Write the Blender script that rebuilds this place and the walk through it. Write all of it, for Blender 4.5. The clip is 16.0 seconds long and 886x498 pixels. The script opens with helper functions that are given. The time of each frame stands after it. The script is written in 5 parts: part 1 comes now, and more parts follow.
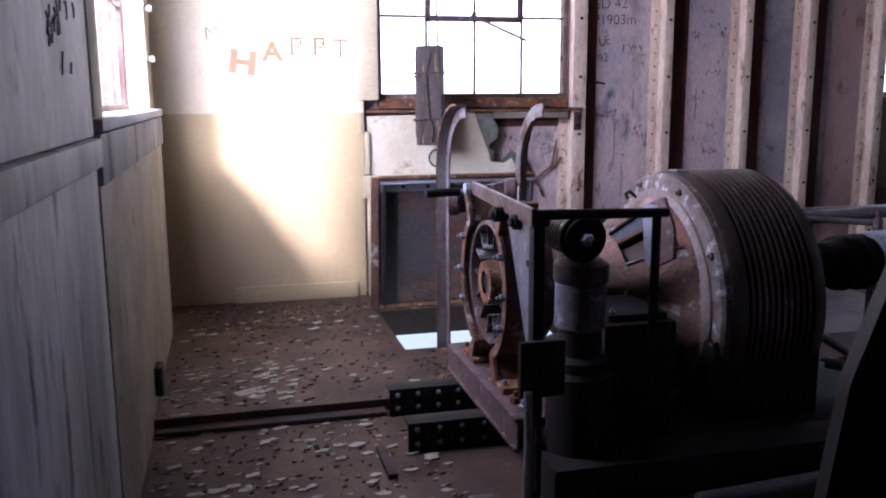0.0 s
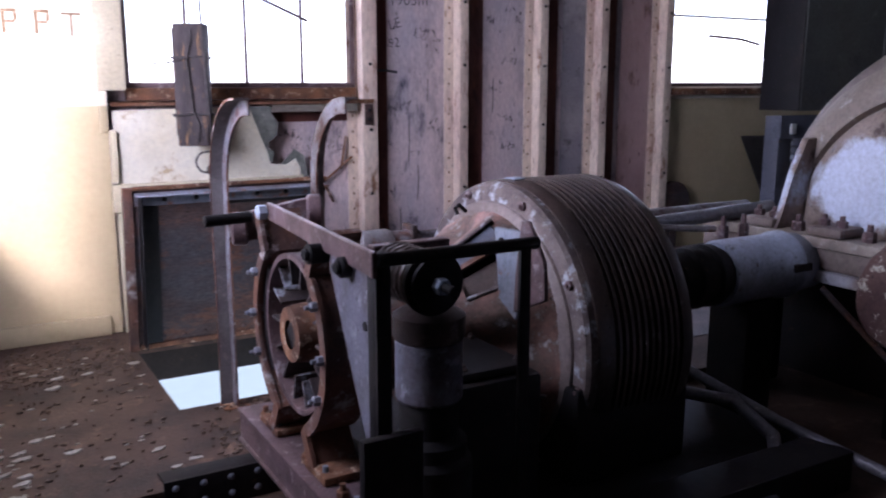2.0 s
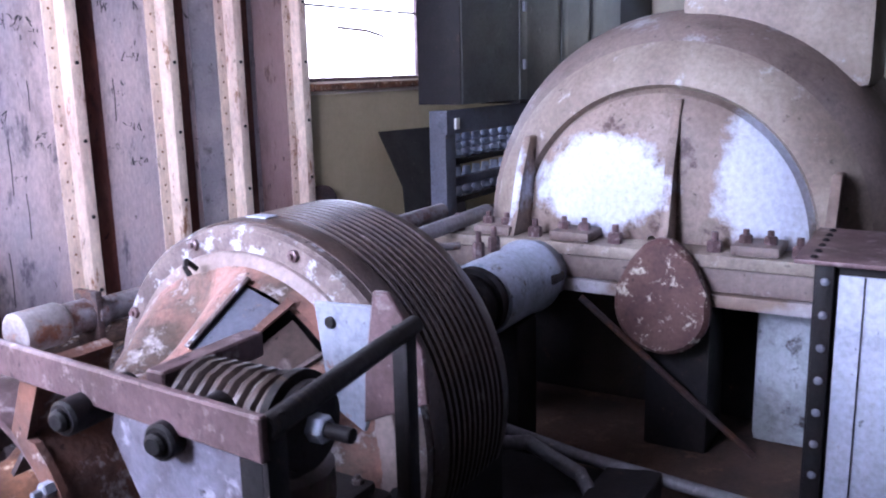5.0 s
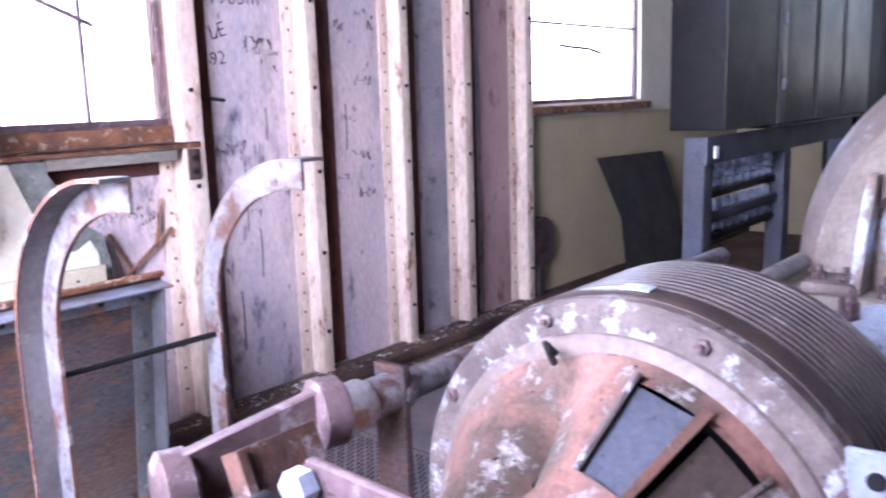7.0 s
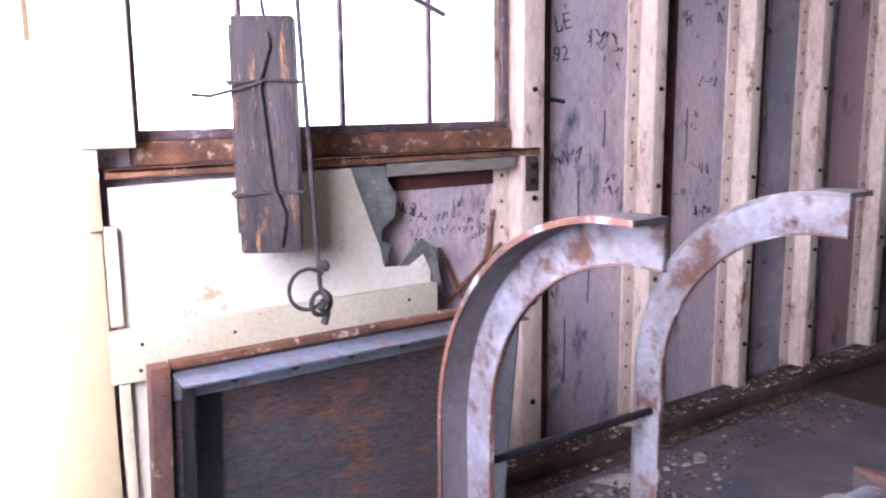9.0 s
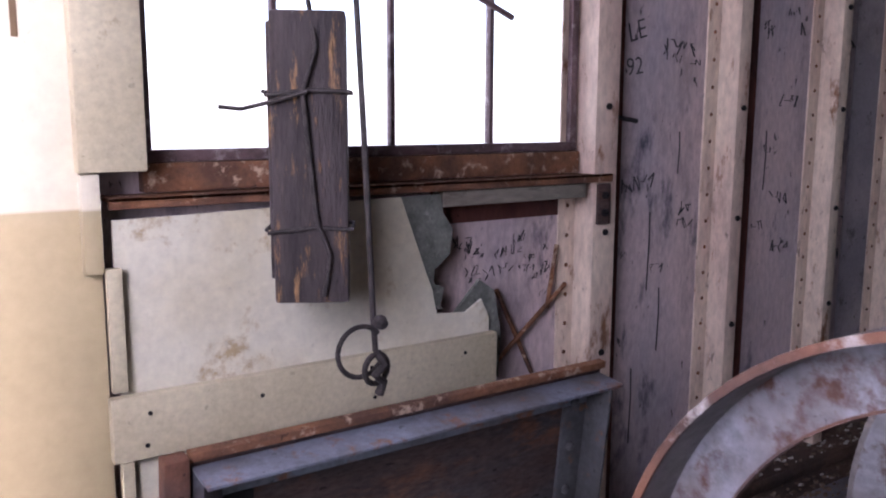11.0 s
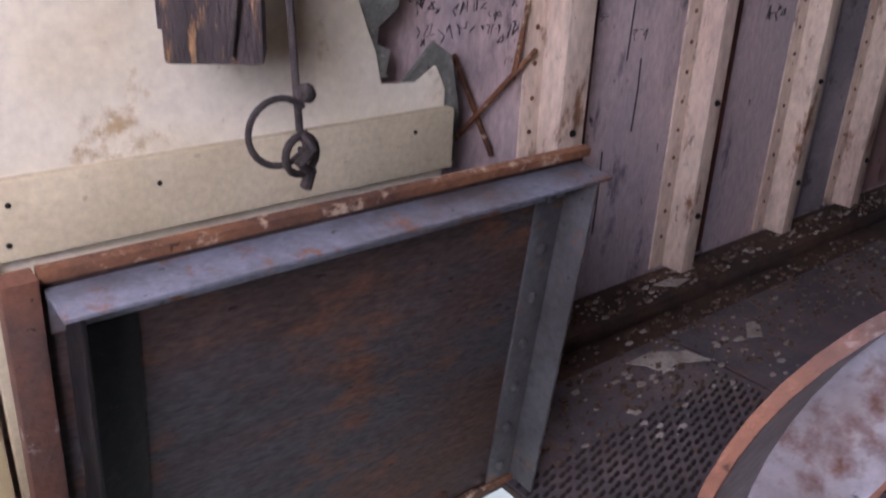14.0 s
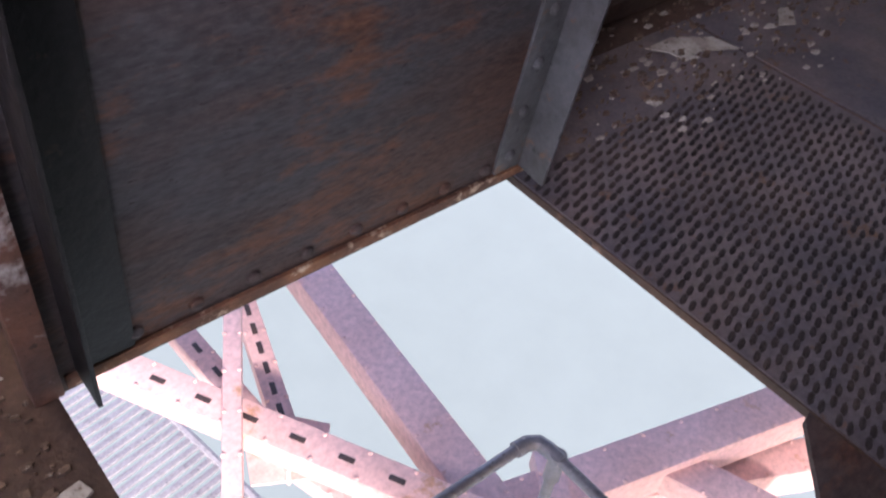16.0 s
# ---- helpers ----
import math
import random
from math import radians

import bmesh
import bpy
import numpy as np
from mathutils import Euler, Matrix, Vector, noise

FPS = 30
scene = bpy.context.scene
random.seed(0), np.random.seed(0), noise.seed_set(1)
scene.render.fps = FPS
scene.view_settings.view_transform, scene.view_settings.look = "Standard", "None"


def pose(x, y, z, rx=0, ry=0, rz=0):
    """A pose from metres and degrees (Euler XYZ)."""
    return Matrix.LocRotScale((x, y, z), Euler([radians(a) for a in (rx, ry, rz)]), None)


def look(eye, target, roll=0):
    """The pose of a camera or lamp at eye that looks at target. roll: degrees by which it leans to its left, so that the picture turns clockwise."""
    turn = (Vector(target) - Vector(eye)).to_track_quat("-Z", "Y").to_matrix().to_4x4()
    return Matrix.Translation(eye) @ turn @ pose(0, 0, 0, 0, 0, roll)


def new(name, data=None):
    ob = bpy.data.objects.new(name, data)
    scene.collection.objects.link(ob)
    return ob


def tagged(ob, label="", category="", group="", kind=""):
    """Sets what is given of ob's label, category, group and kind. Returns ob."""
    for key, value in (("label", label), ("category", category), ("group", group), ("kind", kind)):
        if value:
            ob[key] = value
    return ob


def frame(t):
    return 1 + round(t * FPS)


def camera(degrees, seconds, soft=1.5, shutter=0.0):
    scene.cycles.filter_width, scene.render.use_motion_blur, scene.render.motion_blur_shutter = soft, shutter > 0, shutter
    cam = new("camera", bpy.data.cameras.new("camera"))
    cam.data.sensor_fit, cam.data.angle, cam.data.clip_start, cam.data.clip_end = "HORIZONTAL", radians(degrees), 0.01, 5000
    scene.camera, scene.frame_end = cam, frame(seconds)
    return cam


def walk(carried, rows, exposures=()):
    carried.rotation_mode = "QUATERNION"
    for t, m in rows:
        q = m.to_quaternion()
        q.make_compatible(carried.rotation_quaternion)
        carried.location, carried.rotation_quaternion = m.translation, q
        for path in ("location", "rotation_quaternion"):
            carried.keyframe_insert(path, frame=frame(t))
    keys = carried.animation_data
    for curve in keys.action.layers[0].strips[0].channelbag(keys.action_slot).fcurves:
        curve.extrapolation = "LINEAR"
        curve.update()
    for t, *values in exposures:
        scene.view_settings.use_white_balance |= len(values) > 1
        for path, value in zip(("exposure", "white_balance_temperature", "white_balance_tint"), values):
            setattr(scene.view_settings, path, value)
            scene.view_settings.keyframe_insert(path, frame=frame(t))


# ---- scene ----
cam = camera(55.0, 16.0, soft=2.0, shutter=0.4)
PATH = [
    (0, (0.104, -0.423, 1.449), (0.581, 1.487, 1.096), -0.3),
    (0.5, (0.127, -0.205, 1.459), (0.685, 1.682, 1.104), -0.1),
    (1, (0.15, 0.078, 1.447), (0.845, 1.92, 1.09), 0.1),
    (1.5, (0.176, 0.29, 1.449), (1.026, 2.063, 1.084), 0.3),
    (2, (0.243, 0.474, 1.467), (1.227, 2.173, 1.084), -0.0),
    (2.5, (0.289, 0.7, 1.445), (1.427, 2.299, 1.061), -0.1),
    (3, (0.248, 0.859, 1.469), (1.546, 2.327, 1.068), -0.5),
    (3.5, (0.247, 1.021, 1.466), (1.688, 2.347, 1.058), -0.9),
    (3.7, (0.249, 1.071, 1.474), (1.739, 2.339, 1.062), -1.0),
    (6, (0.402, 1.992, 1.53), (2.123, 2.931, 1.132), -1.4),
    (6.5, (0.419, 2.207, 1.564), (2.041, 3.313, 1.184), -1.3),
    (7, (0.46, 2.366, 1.541), (1.966, 3.632, 1.181), -1.8),
    (7.5, (0.436, 2.531, 1.538), (1.848, 3.901, 1.18), -1.3),
    (8, (0.408, 2.801, 1.534), (1.747, 4.243, 1.175), -0.8),
    (8.5, (0.411, 2.937, 1.533), (1.636, 4.478, 1.18), -0.7),
    (9, (0.467, 3.11, 1.554), (1.59, 4.728, 1.208), -0.6),
    (9.5, (0.494, 3.276, 1.539), (1.599, 4.912, 1.221), -0.5),
    (10, (0.516, 3.4, 1.54), (1.629, 5.033, 1.233), -0.3),
    (12.3, (0.725, 3.805, 1.575), (1.876, 5.394, 1.19), 0.6),
    (12.5, (0.755, 3.816, 1.558), (1.892, 5.402, 1.118), 0.4),
    (13, (0.787, 3.856, 1.525), (1.919, 5.401, 0.948), 0.3),
    (13.5, (0.804, 3.917, 1.478), (1.953, 5.404, 0.794), 1.0),
    (14, (0.829, 3.994, 1.448), (1.986, 5.407, 0.633), 2.5),
    (14.5, (0.834, 4.068, 1.394), (1.985, 5.388, 0.429), 4.0),
    (15, (0.852, 4.141, 1.318), (1.979, 5.36, 0.202), 5.1),
    (15.5, (0.884, 4.21, 1.263), (1.962, 5.316, -0.007), 6.5),
    (16, (0.906, 4.252, 1.219), (1.93, 5.271, -0.164), 7.7),
]
EXPOSURES = [(0, 1.3, 5900, 36), (2.5, 1.2, 5800, 34), (3.5, 1.85, 5600, 36), (6.0, 2.75, 5600, 36), (8.0, 2.8, 5800, 34), (9.0, 2.1, 5950, 36), (9.5, 1.35, 6000, 36), (10.0, 1.0, 6050, 36), (12.5, 0.22, 6350, 36), (13.5, 0.3, 6500, 36), (14.0, 0.9, 6500, 36), (14.5, 1.35, 6500, 36), (15.0, 1.5, 6500, 35), (15.5, 1.5, 6450, 35), (16.0, 1.15, 6500, 35)]
walk(cam, [(t, look(eye, target, roll)) for t, eye, target, roll in PATH], EXPOSURES)

# ---- light ----
SUN_WAY = Vector((0.5, 1.0, -0.58)).normalized()
world = bpy.data.worlds.new("sky_world")
scene.world = world
world.use_nodes = True
wn = world.node_tree
sky = wn.nodes.new("ShaderNodeTexSky")
sky.sky_type, sky.sun_disc = "NISHITA", False
sky.sun_elevation = math.asin(-SUN_WAY.z)
sky.sun_rotation = math.atan2(-SUN_WAY.x, -SUN_WAY.y)
wn.links.new(sky.outputs[0], wn.nodes["Background"].inputs[0])
wn.nodes["Background"].inputs[1].default_value = 0.15
sun = new("sun", bpy.data.lights.new("sun", "SUN"))
sun.data.energy, sun.data.angle, sun.data.color = 5.0, radians(7), (1.0, 0.93, 0.82)
sun.matrix_world = look((-6, -6, 8), Vector((-6, -6, 8)) + SUN_WAY)


def window_light(name, centre, way, wide, high, power):
    """Skylight that comes in through a real opening."""
    data = bpy.data.lights.new(name, "AREA")
    data.shape, data.size, data.size_y, data.energy = "RECTANGLE", wide, high, power
    data.color = (0.86, 0.93, 1.0)
    ob = new(name, data)
    ob.matrix_world = look(centre, Vector(centre) + Vector(way))
    return ob


window_light("skylight_left", (-0.62, 3.6, 2.3), (1, 0.45, -0.08), 1.2, 1.7, 40)
window_light("skylight_far", (2.05, 6.02, 2.05), (0, -1, 0), 2.3, 1.5, 12)
window_light("skylight_far_second", (6.35, 6.02, 2.0), (0, -1, -0.15), 1.6, 1.1, 6)

# ---- materials ----


def paint(name, base, other, third=None, scale=3.0, fine=40.0, amount=0.5, third_amount=0.35, rough=0.6, metal=0.0, bump=0.25, stretch=(1, 1, 1), third_scale=None, grain=0.3, grime=0.45, gloss=0.3):
    """Two tones over a large noise, flecks or rust over a finer one, grain in relief and gloss."""
    m = bpy.data.materials.new(name)
    m.use_nodes = True
    nt = m.node_tree
    n, link = nt.nodes, nt.links.new
    b = n["Principled BSDF"]
    geo = n.new("ShaderNodeNewGeometry")
    mp = n.new("ShaderNodeMapping")
    mp.inputs["Scale"].default_value = stretch
    link(geo.outputs["Position"], mp.inputs["Vector"])

    def noisy(sc, detail, lo, hi, rgh=0.6):
        t = n.new("ShaderNodeTexNoise")
        t.inputs["Scale"].default_value, t.inputs["Detail"].default_value, t.inputs["Roughness"].default_value = sc, detail, rgh
        link(mp.outputs[0], t.inputs["Vector"])
        r = n.new("ShaderNodeMapRange")
        r.inputs["From Min"].default_value, r.inputs["From Max"].default_value = lo, hi
        link(t.outputs["Fac"], r.inputs["Value"])
        return t.outputs["Fac"], r.outputs[0]

    def mixed(fac, a, c):
        x = n.new("ShaderNodeMix")
        x.data_type = "RGBA"
        link(fac, x.inputs["Factor"])
        for sock, v in ((x.inputs[6], a), (x.inputs[7], c)):
            if isinstance(v, tuple):
                sock.default_value = (*v, 1)
            else:
                link(v, sock)
        return x.outputs[2]

    def scaled(fac, k):
        x = n.new("ShaderNodeMath")
        x.operation = "MULTIPLY"
        link(fac, x.inputs[0])
        x.inputs[1].default_value = k
        return x.outputs[0]
    edge = 0.62 - 0.24 * amount
    raw, f1 = noisy(scale, 6, edge - 0.1, edge + 0.12)
    col = mixed(f1, base, other)
    if third:
        e = 0.68 - 0.22 * third_amount
        _, f2 = noisy(third_scale or scale * 3.1, 9, e - 0.035, e + 0.06, 0.7)
        col = mixed(f2, col, third)
    rawf, f3 = noisy(fine, 4, 0.3, 0.7)
    if grime:
        _, f4 = noisy(scale * 1.7, 9, 0.54, 0.70, 0.72)
        col = mixed(scaled(f4, grime), col, tuple(c * 0.3 for c in other))
        _, f5 = noisy(fine * 0.55, 5, 0.66, 0.70, 0.6)
        col = mixed(scaled(f5, min(1.0, grime * 1.6)), col, tuple(c * 0.22 for c in other))
    shade = n.new("ShaderNodeMix")
    shade.data_type, shade.blend_type = "RGBA", "MULTIPLY"
    shade.inputs["Factor"].default_value = grain
    link(col, shade.inputs[6])
    ramp = n.new("ShaderNodeCombineColor")
    for i in range(3):
        link(f3, ramp.inputs[i])
    link(ramp.outputs[0], shade.inputs[7])
    link(shade.outputs[2], b.inputs["Base Color"])
    rr = n.new("ShaderNodeMapRange")
    rr.inputs["To Min"].default_value, rr.inputs["To Max"].default_value = max(rough - 0.15, 0.1), min(rough + 0.2, 1)
    link(raw, rr.inputs["Value"])
    link(rr.outputs[0], b.inputs["Roughness"])
    b.inputs["Metallic"].default_value = metal
    b.inputs["Specular IOR Level"].default_value = gloss
    if bump:
        add = n.new("ShaderNodeMath")
        link(raw, add.inputs[0]), link(rawf, add.inputs[1])
        bp = n.new("ShaderNodeBump")
        bp.inputs["Strength"].default_value, bp.inputs["Distance"].default_value = bump, 0.006
        link(add.outputs[0], bp.inputs["Height"])
        link(bp.outputs[0], b.inputs["Normal"])
    return m


def dado_paint(name, upper, lower, height):
    """Cream wall paint over a darker painted dado, stained."""
    m = paint(name, upper, tuple(c * 0.85 for c in upper), None, 1.3, 30, 0.4, rough=0.55, bump=0.08, grain=0.1, grime=0.12)
    nt = m.node_tree
    n, link = nt.nodes, nt.links.new
    mix = [x for x in n if x.bl_idname == "ShaderNodeMix" and x.blend_type == "MULTIPLY"][0]
    src = mix.inputs[6].links[0].from_socket
    geo = [x for x in n if x.bl_idname == "ShaderNodeNewGeometry"][0]
    sep = n.new("ShaderNodeSeparateXYZ")
    link(geo.outputs["Position"], sep.inputs[0])
    less = n.new("ShaderNodeMapRange")
    less.inputs["From Min"].default_value, less.inputs["From Max"].default_value = height - 0.004, height + 0.004
    link(sep.outputs[2], less.inputs["Value"])
    t = n.new("ShaderNodeTexNoise")
    t.inputs["Scale"].default_value, t.inputs["Detail"].default_value = 2.2, 7
    link(geo.outputs["Position"], t.inputs["Vector"])
    low = n.new("ShaderNodeMix")
    low.data_type = "RGBA"
    low.inputs[6].default_value, low.inputs[7].default_value = (*lower, 1), (*[c * 0.72 for c in lower], 1)
    link(t.outputs["Fac"], low.inputs["Factor"])
    x = n.new("ShaderNodeMix")
    x.data_type = "RGBA"
    link(less.outputs[0], x.inputs["Factor"])
    link(low.outputs[2], x.inputs[6])
    link(src, x.inputs[7])
    link(x.outputs[2], mix.inputs[6])
    return m


def enamel(name, spots):
    """Tan worn-through enamel with patches of white left, each spot (centre, half sizes along y and z)."""
    m = paint(name, (0.30, 0.235, 0.195), (0.20, 0.15, 0.125), (0.09, 0.055, 0.048), 3.0, 50, 0.5, 0.34, 0.45, bump=0.3, third_scale=9, grime=0.5)
    nt = m.node_tree
    n, link = nt.nodes, nt.links.new
    mix = [x for x in n if x.bl_idname == "ShaderNodeMix" and x.blend_type == "MULTIPLY"][0]
    src = mix.inputs[6].links[0].from_socket
    geo = [x for x in n if x.bl_idname == "ShaderNodeNewGeometry"][0]
    ragged = n.new("ShaderNodeTexNoise")
    ragged.inputs["Scale"].default_value, ragged.inputs["Detail"].default_value, ragged.inputs["Roughness"].default_value = 4.5, 9, 0.68
    link(geo.outputs["Position"], ragged.inputs["Vector"])
    for centre, half in spots:
        mp = n.new("ShaderNodeMapping")
        mp.vector_type = "TEXTURE"
        mp.inputs["Location"].default_value, mp.inputs["Scale"].default_value = centre, (0.4, *half)
        link(geo.outputs["Position"], mp.inputs["Vector"])
        far = n.new("ShaderNodeVectorMath")
        far.operation = "LENGTH"
        link(mp.outputs[0], far.inputs[0])
        add = n.new("ShaderNodeMath")
        add.operation = "MULTIPLY_ADD"
        link(ragged.outputs["Fac"], add.inputs[0])
        add.inputs[1].default_value = 1.7
        link(far.outputs["Value"], add.inputs[2])
        left = n.new("ShaderNodeMapRange")
        left.inputs["From Min"].default_value, left.inputs["From Max"].default_value = 1.95, 1.70
        link(add.outputs[0], left.inputs["Value"])
        x = n.new("ShaderNodeMix")
        x.data_type = "RGBA"
        link(left.outputs[0], x.inputs["Factor"])
        link(src, x.inputs[6])
        x.inputs[7].default_value = (0.58, 0.64, 0.76, 1)
        src = x.outputs[2]
    link(src, mix.inputs[6])
    return m


def plain(name, colour, rough=0.6, metal=0.0):
    m = bpy.data.materials.new(name)
    m.use_nodes = True
    b = m.node_tree.nodes["Principled BSDF"]
    b.inputs["Base Color"].default_value, b.inputs["Roughness"].default_value, b.inputs["Metallic"].default_value = (*colour, 1), rough, metal
    return m


M_WALL = dado_paint("cream_wall_paint", (0.80, 0.74, 0.60), (0.55, 0.46, 0.29), 1.34)
M_BOARD = paint("cream_board", (0.70, 0.63, 0.46), (0.60, 0.53, 0.37), (0.42, 0.33, 0.2), 2.5, 60, 0.5, 0.12, 0.55, bump=0.12, grain=0.2, grime=0.2)
M_SHEET = paint("cream_sheet", (0.80, 0.76, 0.63), (0.72, 0.65, 0.48), (0.50, 0.38, 0.22), 2.0, 40, 0.5, 0.28, 0.6, bump=0.1, grain=0.15, grime=0.12)
M_FIBRE = paint("grey_fibre_cement", (0.26, 0.27, 0.24), (0.16, 0.17, 0.15), (0.4, 0.4, 0.36), 12, 90, 0.5, 0.3, 0.9, bump=0.6)
M_LEFT = paint("grey_white_wall", (0.66, 0.69, 0.72), (0.50, 0.53, 0.55), (0.14, 0.14, 0.15), 2.0, 30, 0.5, 0.12, 0.6, bump=0.2, stretch=(1, 1, 0.45), grime=0.3)
M_LEFTLOW = paint("stained_grey_board", (0.46, 0.48, 0.50), (0.27, 0.275, 0.29), (0.035, 0.035, 0.04), 2.2, 35, 0.5, 0.42, 0.6, bump=0.35, stretch=(1.5, 1.5, 0.3), third_scale=4.2, grime=0.4)
M_TANBOARD = paint("tan_stained_board", (0.44, 0.385, 0.29), (0.32, 0.28, 0.21), (0.12, 0.09, 0.065), 2.5, 35, 0.5, 0.24, 0.6, bump=0.2, stretch=(1, 1, 0.6))
M_SKIN = paint("pink_steel_sheet", (0.70, 0.55, 0.54), (0.48, 0.42, 0.46), (0.10, 0.10, 0.13), 2.2, 55, 0.5, 0.34, 0.5, bump=0.15, grain=0.3, stretch=(1, 1, 0.4), third_scale=4.2, grime=0.6)
M_DARKRED = paint("dark_red_skin_streaks", (0.19, 0.062, 0.045), (0.10, 0.035, 0.03), (0.05, 0.028, 0.025), 4, 50, 0.5, 0.3, 0.7, bump=0.2, stretch=(1, 1, 0.4))
M_RIB = paint("cream_rib_paint", (0.82, 0.67, 0.54), (0.68, 0.50, 0.42), (0.30, 0.14, 0.07), 3.0, 45, 0.45, 0.32, 0.5, bump=0.2, stretch=(1, 1, 0.4), third_scale=12, grime=0.45)
M_RUST = paint("orange_rust", (0.27, 0.12, 0.06), (0.12, 0.06, 0.04), (0.55, 0.40, 0.29), 7, 70, 0.55, 0.42, 0.85, bump=0.6)
M_DARKRUST = paint("dark_rusted_plate", (0.072, 0.066, 0.072), (0.098, 0.056, 0.046), (0.155, 0.072, 0.046), 2.6, 70, 0.6, 0.55, 0.7, bump=0.6, third_scale=5, stretch=(0.55, 1, 1.5), grain=0.5, grime=0.55, gloss=0.2)
M_RIM = paint("dark_grey_rim", (0.10, 0.10, 0.108), (0.065, 0.06, 0.062), (0.17, 0.085, 0.05), 5, 60, 0.5, 0.35, 0.55, bump=0.3)
# grimy black iron, also used where shade is put into the colour
M_BLACK = paint("grimy_shaded_black_iron", (0.014, 0.013, 0.015), (0.024, 0.021, 0.021), (0.07, 0.045, 0.032), 5, 60, 0.45, 0.12, 0.55, metal=0.0, bump=0.3, gloss=0.2)
M_MAUVE = paint("mauve_worn_steel", (0.19, 0.125, 0.13), (0.11, 0.072, 0.072), (0.36, 0.30, 0.31), 6, 70, 0.5, 0.40, 0.42, metal=0.2, bump=0.3, grime=0.5)
M_BELL = paint("flaking_pink_tan_paint", (0.36, 0.18, 0.14), (0.12, 0.088, 0.068), (0.46, 0.42, 0.42), 5.0, 60, 0.55, 0.40, 0.5, bump=0.6, third_scale=10, grime=0.75)
M_RING = paint("chalky_grey_ring", (0.20, 0.155, 0.14), (0.11, 0.085, 0.08), (0.46, 0.48, 0.52), 6, 70, 0.5, 0.50, 0.6, bump=0.6, third_scale=15, grime=0.5)
M_DRUM = paint("brown_grimy_paint", (0.095, 0.066, 0.055), (0.06, 0.046, 0.043), (0.20, 0.16, 0.15), 4, 70, 0.5, 0.22, 0.36, metal=0.15, bump=0.25, grime=0.5, gloss=0.5)
M_LIDRIM = paint("worn_blue_grey_rim", (0.21, 0.225, 0.285), (0.13, 0.115, 0.12), (0.24, 0.10, 0.055), 5, 60, 0.5, 0.48, 0.5, bump=0.3, third_scale=9)
M_GREY = paint("blue_grey_worn_paint", (0.27, 0.30, 0.36), (0.18, 0.18, 0.21), (0.28, 0.14, 0.09), 5, 60, 0.45, 0.25, 0.45, bump=0.2)
M_ARM = paint("silver_grey_worn_paint", (0.34, 0.32, 0.33), (0.20, 0.17, 0.17), (0.25, 0.12, 0.075), 4, 60, 0.5, 0.5, 0.45, metal=0.1, bump=0.25)
M_DOME = paint("chipped_white_enamel", (0.74, 0.79, 0.90), (0.235, 0.175, 0.14), (0.11, 0.065, 0.055), 1.5, 45, 0.88, 0.30, 0.42, bump=0.25, third_scale=5, grime=0.3, grain=0.2)
M_COVER = enamel("worn_white_enamel", [((3.78, 2.78, 1.02), (0.30, 0.20)), ((3.78, 2.10, 1.08), (0.20, 0.30)), ((3.80, 3.22, 0.98), (0.10, 0.22))])
M_DOMEBAND = paint("brown_stained_enamel", (0.25, 0.20, 0.165), (0.36, 0.31, 0.26), (0.55, 0.54, 0.52), 3, 45, 0.5, 0.2, 0.5, bump=0.25, third_scale=10)
M_CROWN = paint("lilac_brown_worn_enamel", (0.27, 0.215, 0.195), (0.19, 0.145, 0.125), (0.52, 0.53, 0.57), 2.2, 50, 0.5, 0.34, 0.5, bump=0.3, third_scale=3.2, grime=0.5)
M_BRAKE = paint("dark_iron_with_pale_flakes", (0.05, 0.045, 0.05), (0.085, 0.06, 0.055), (0.50, 0.54, 0.62), 4, 60, 0.5, 0.42, 0.5, bump=0.4, third_scale=6)
M_CAP = paint("maroon_chipped_paint", (0.09, 0.045, 0.042), (0.13, 0.07, 0.06), (0.58, 0.54, 0.44), 6, 60, 0.5, 0.36, 0.5, bump=0.35, third_scale=15)
M_TEAL = paint("teal_grey_worn_enamel", (0.50, 0.56, 0.62), (0.24, 0.26, 0.27), (0.07, 0.06, 0.06), 3, 45, 0.5, 0.34, 0.5, bump=0.3)
M_BEARING = paint("pale_blue_enamel", (0.50, 0.57, 0.70), (0.36, 0.41, 0.50), (0.16, 0.12, 0.10), 4, 60, 0.4, 0.25, 0.4, bump=0.12)
M_CABFACE = paint("pale_blue_cabinet_paint", (0.53, 0.59, 0.72), (0.47, 0.52, 0.64), (0.35, 0.30, 0.27), 3, 60, 0.4, 0.06, 0.4, bump=0.06)
M_SWITCH = paint("dark_green_grey_paint", (0.115, 0.125, 0.12), (0.09, 0.095, 0.095), (0.2, 0.21, 0.2), 2, 60, 0.5, 0.12, 0.4, bump=0.1)
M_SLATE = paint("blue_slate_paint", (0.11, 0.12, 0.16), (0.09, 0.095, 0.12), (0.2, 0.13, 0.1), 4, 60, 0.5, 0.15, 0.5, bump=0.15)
M_FLOOR = paint("rust_brown_floor_steel", (0.115, 0.068, 0.048), (0.060, 0.042, 0.036), (0.22, 0.13, 0.085), 2.4, 60, 0.5, 0.32, 0.65, bump=0.6, third_scale=5, grime=0.6)
M_TREAD = paint("worn_tread_plate", (0.22, 0.185, 0.19), (0.13, 0.125, 0.15), (0.22, 0.13, 0.08), 3, 80, 0.5, 0.3, 0.4, metal=0.3, bump=0.3, grime=0.3)
M_FLAKE = paint("pale_paint_flakes", (0.55, 0.53, 0.48), (0.40, 0.36, 0.31), (0.2, 0.15, 0.11), 14, 80, 0.5, 0.3, 0.8, bump=0.2)
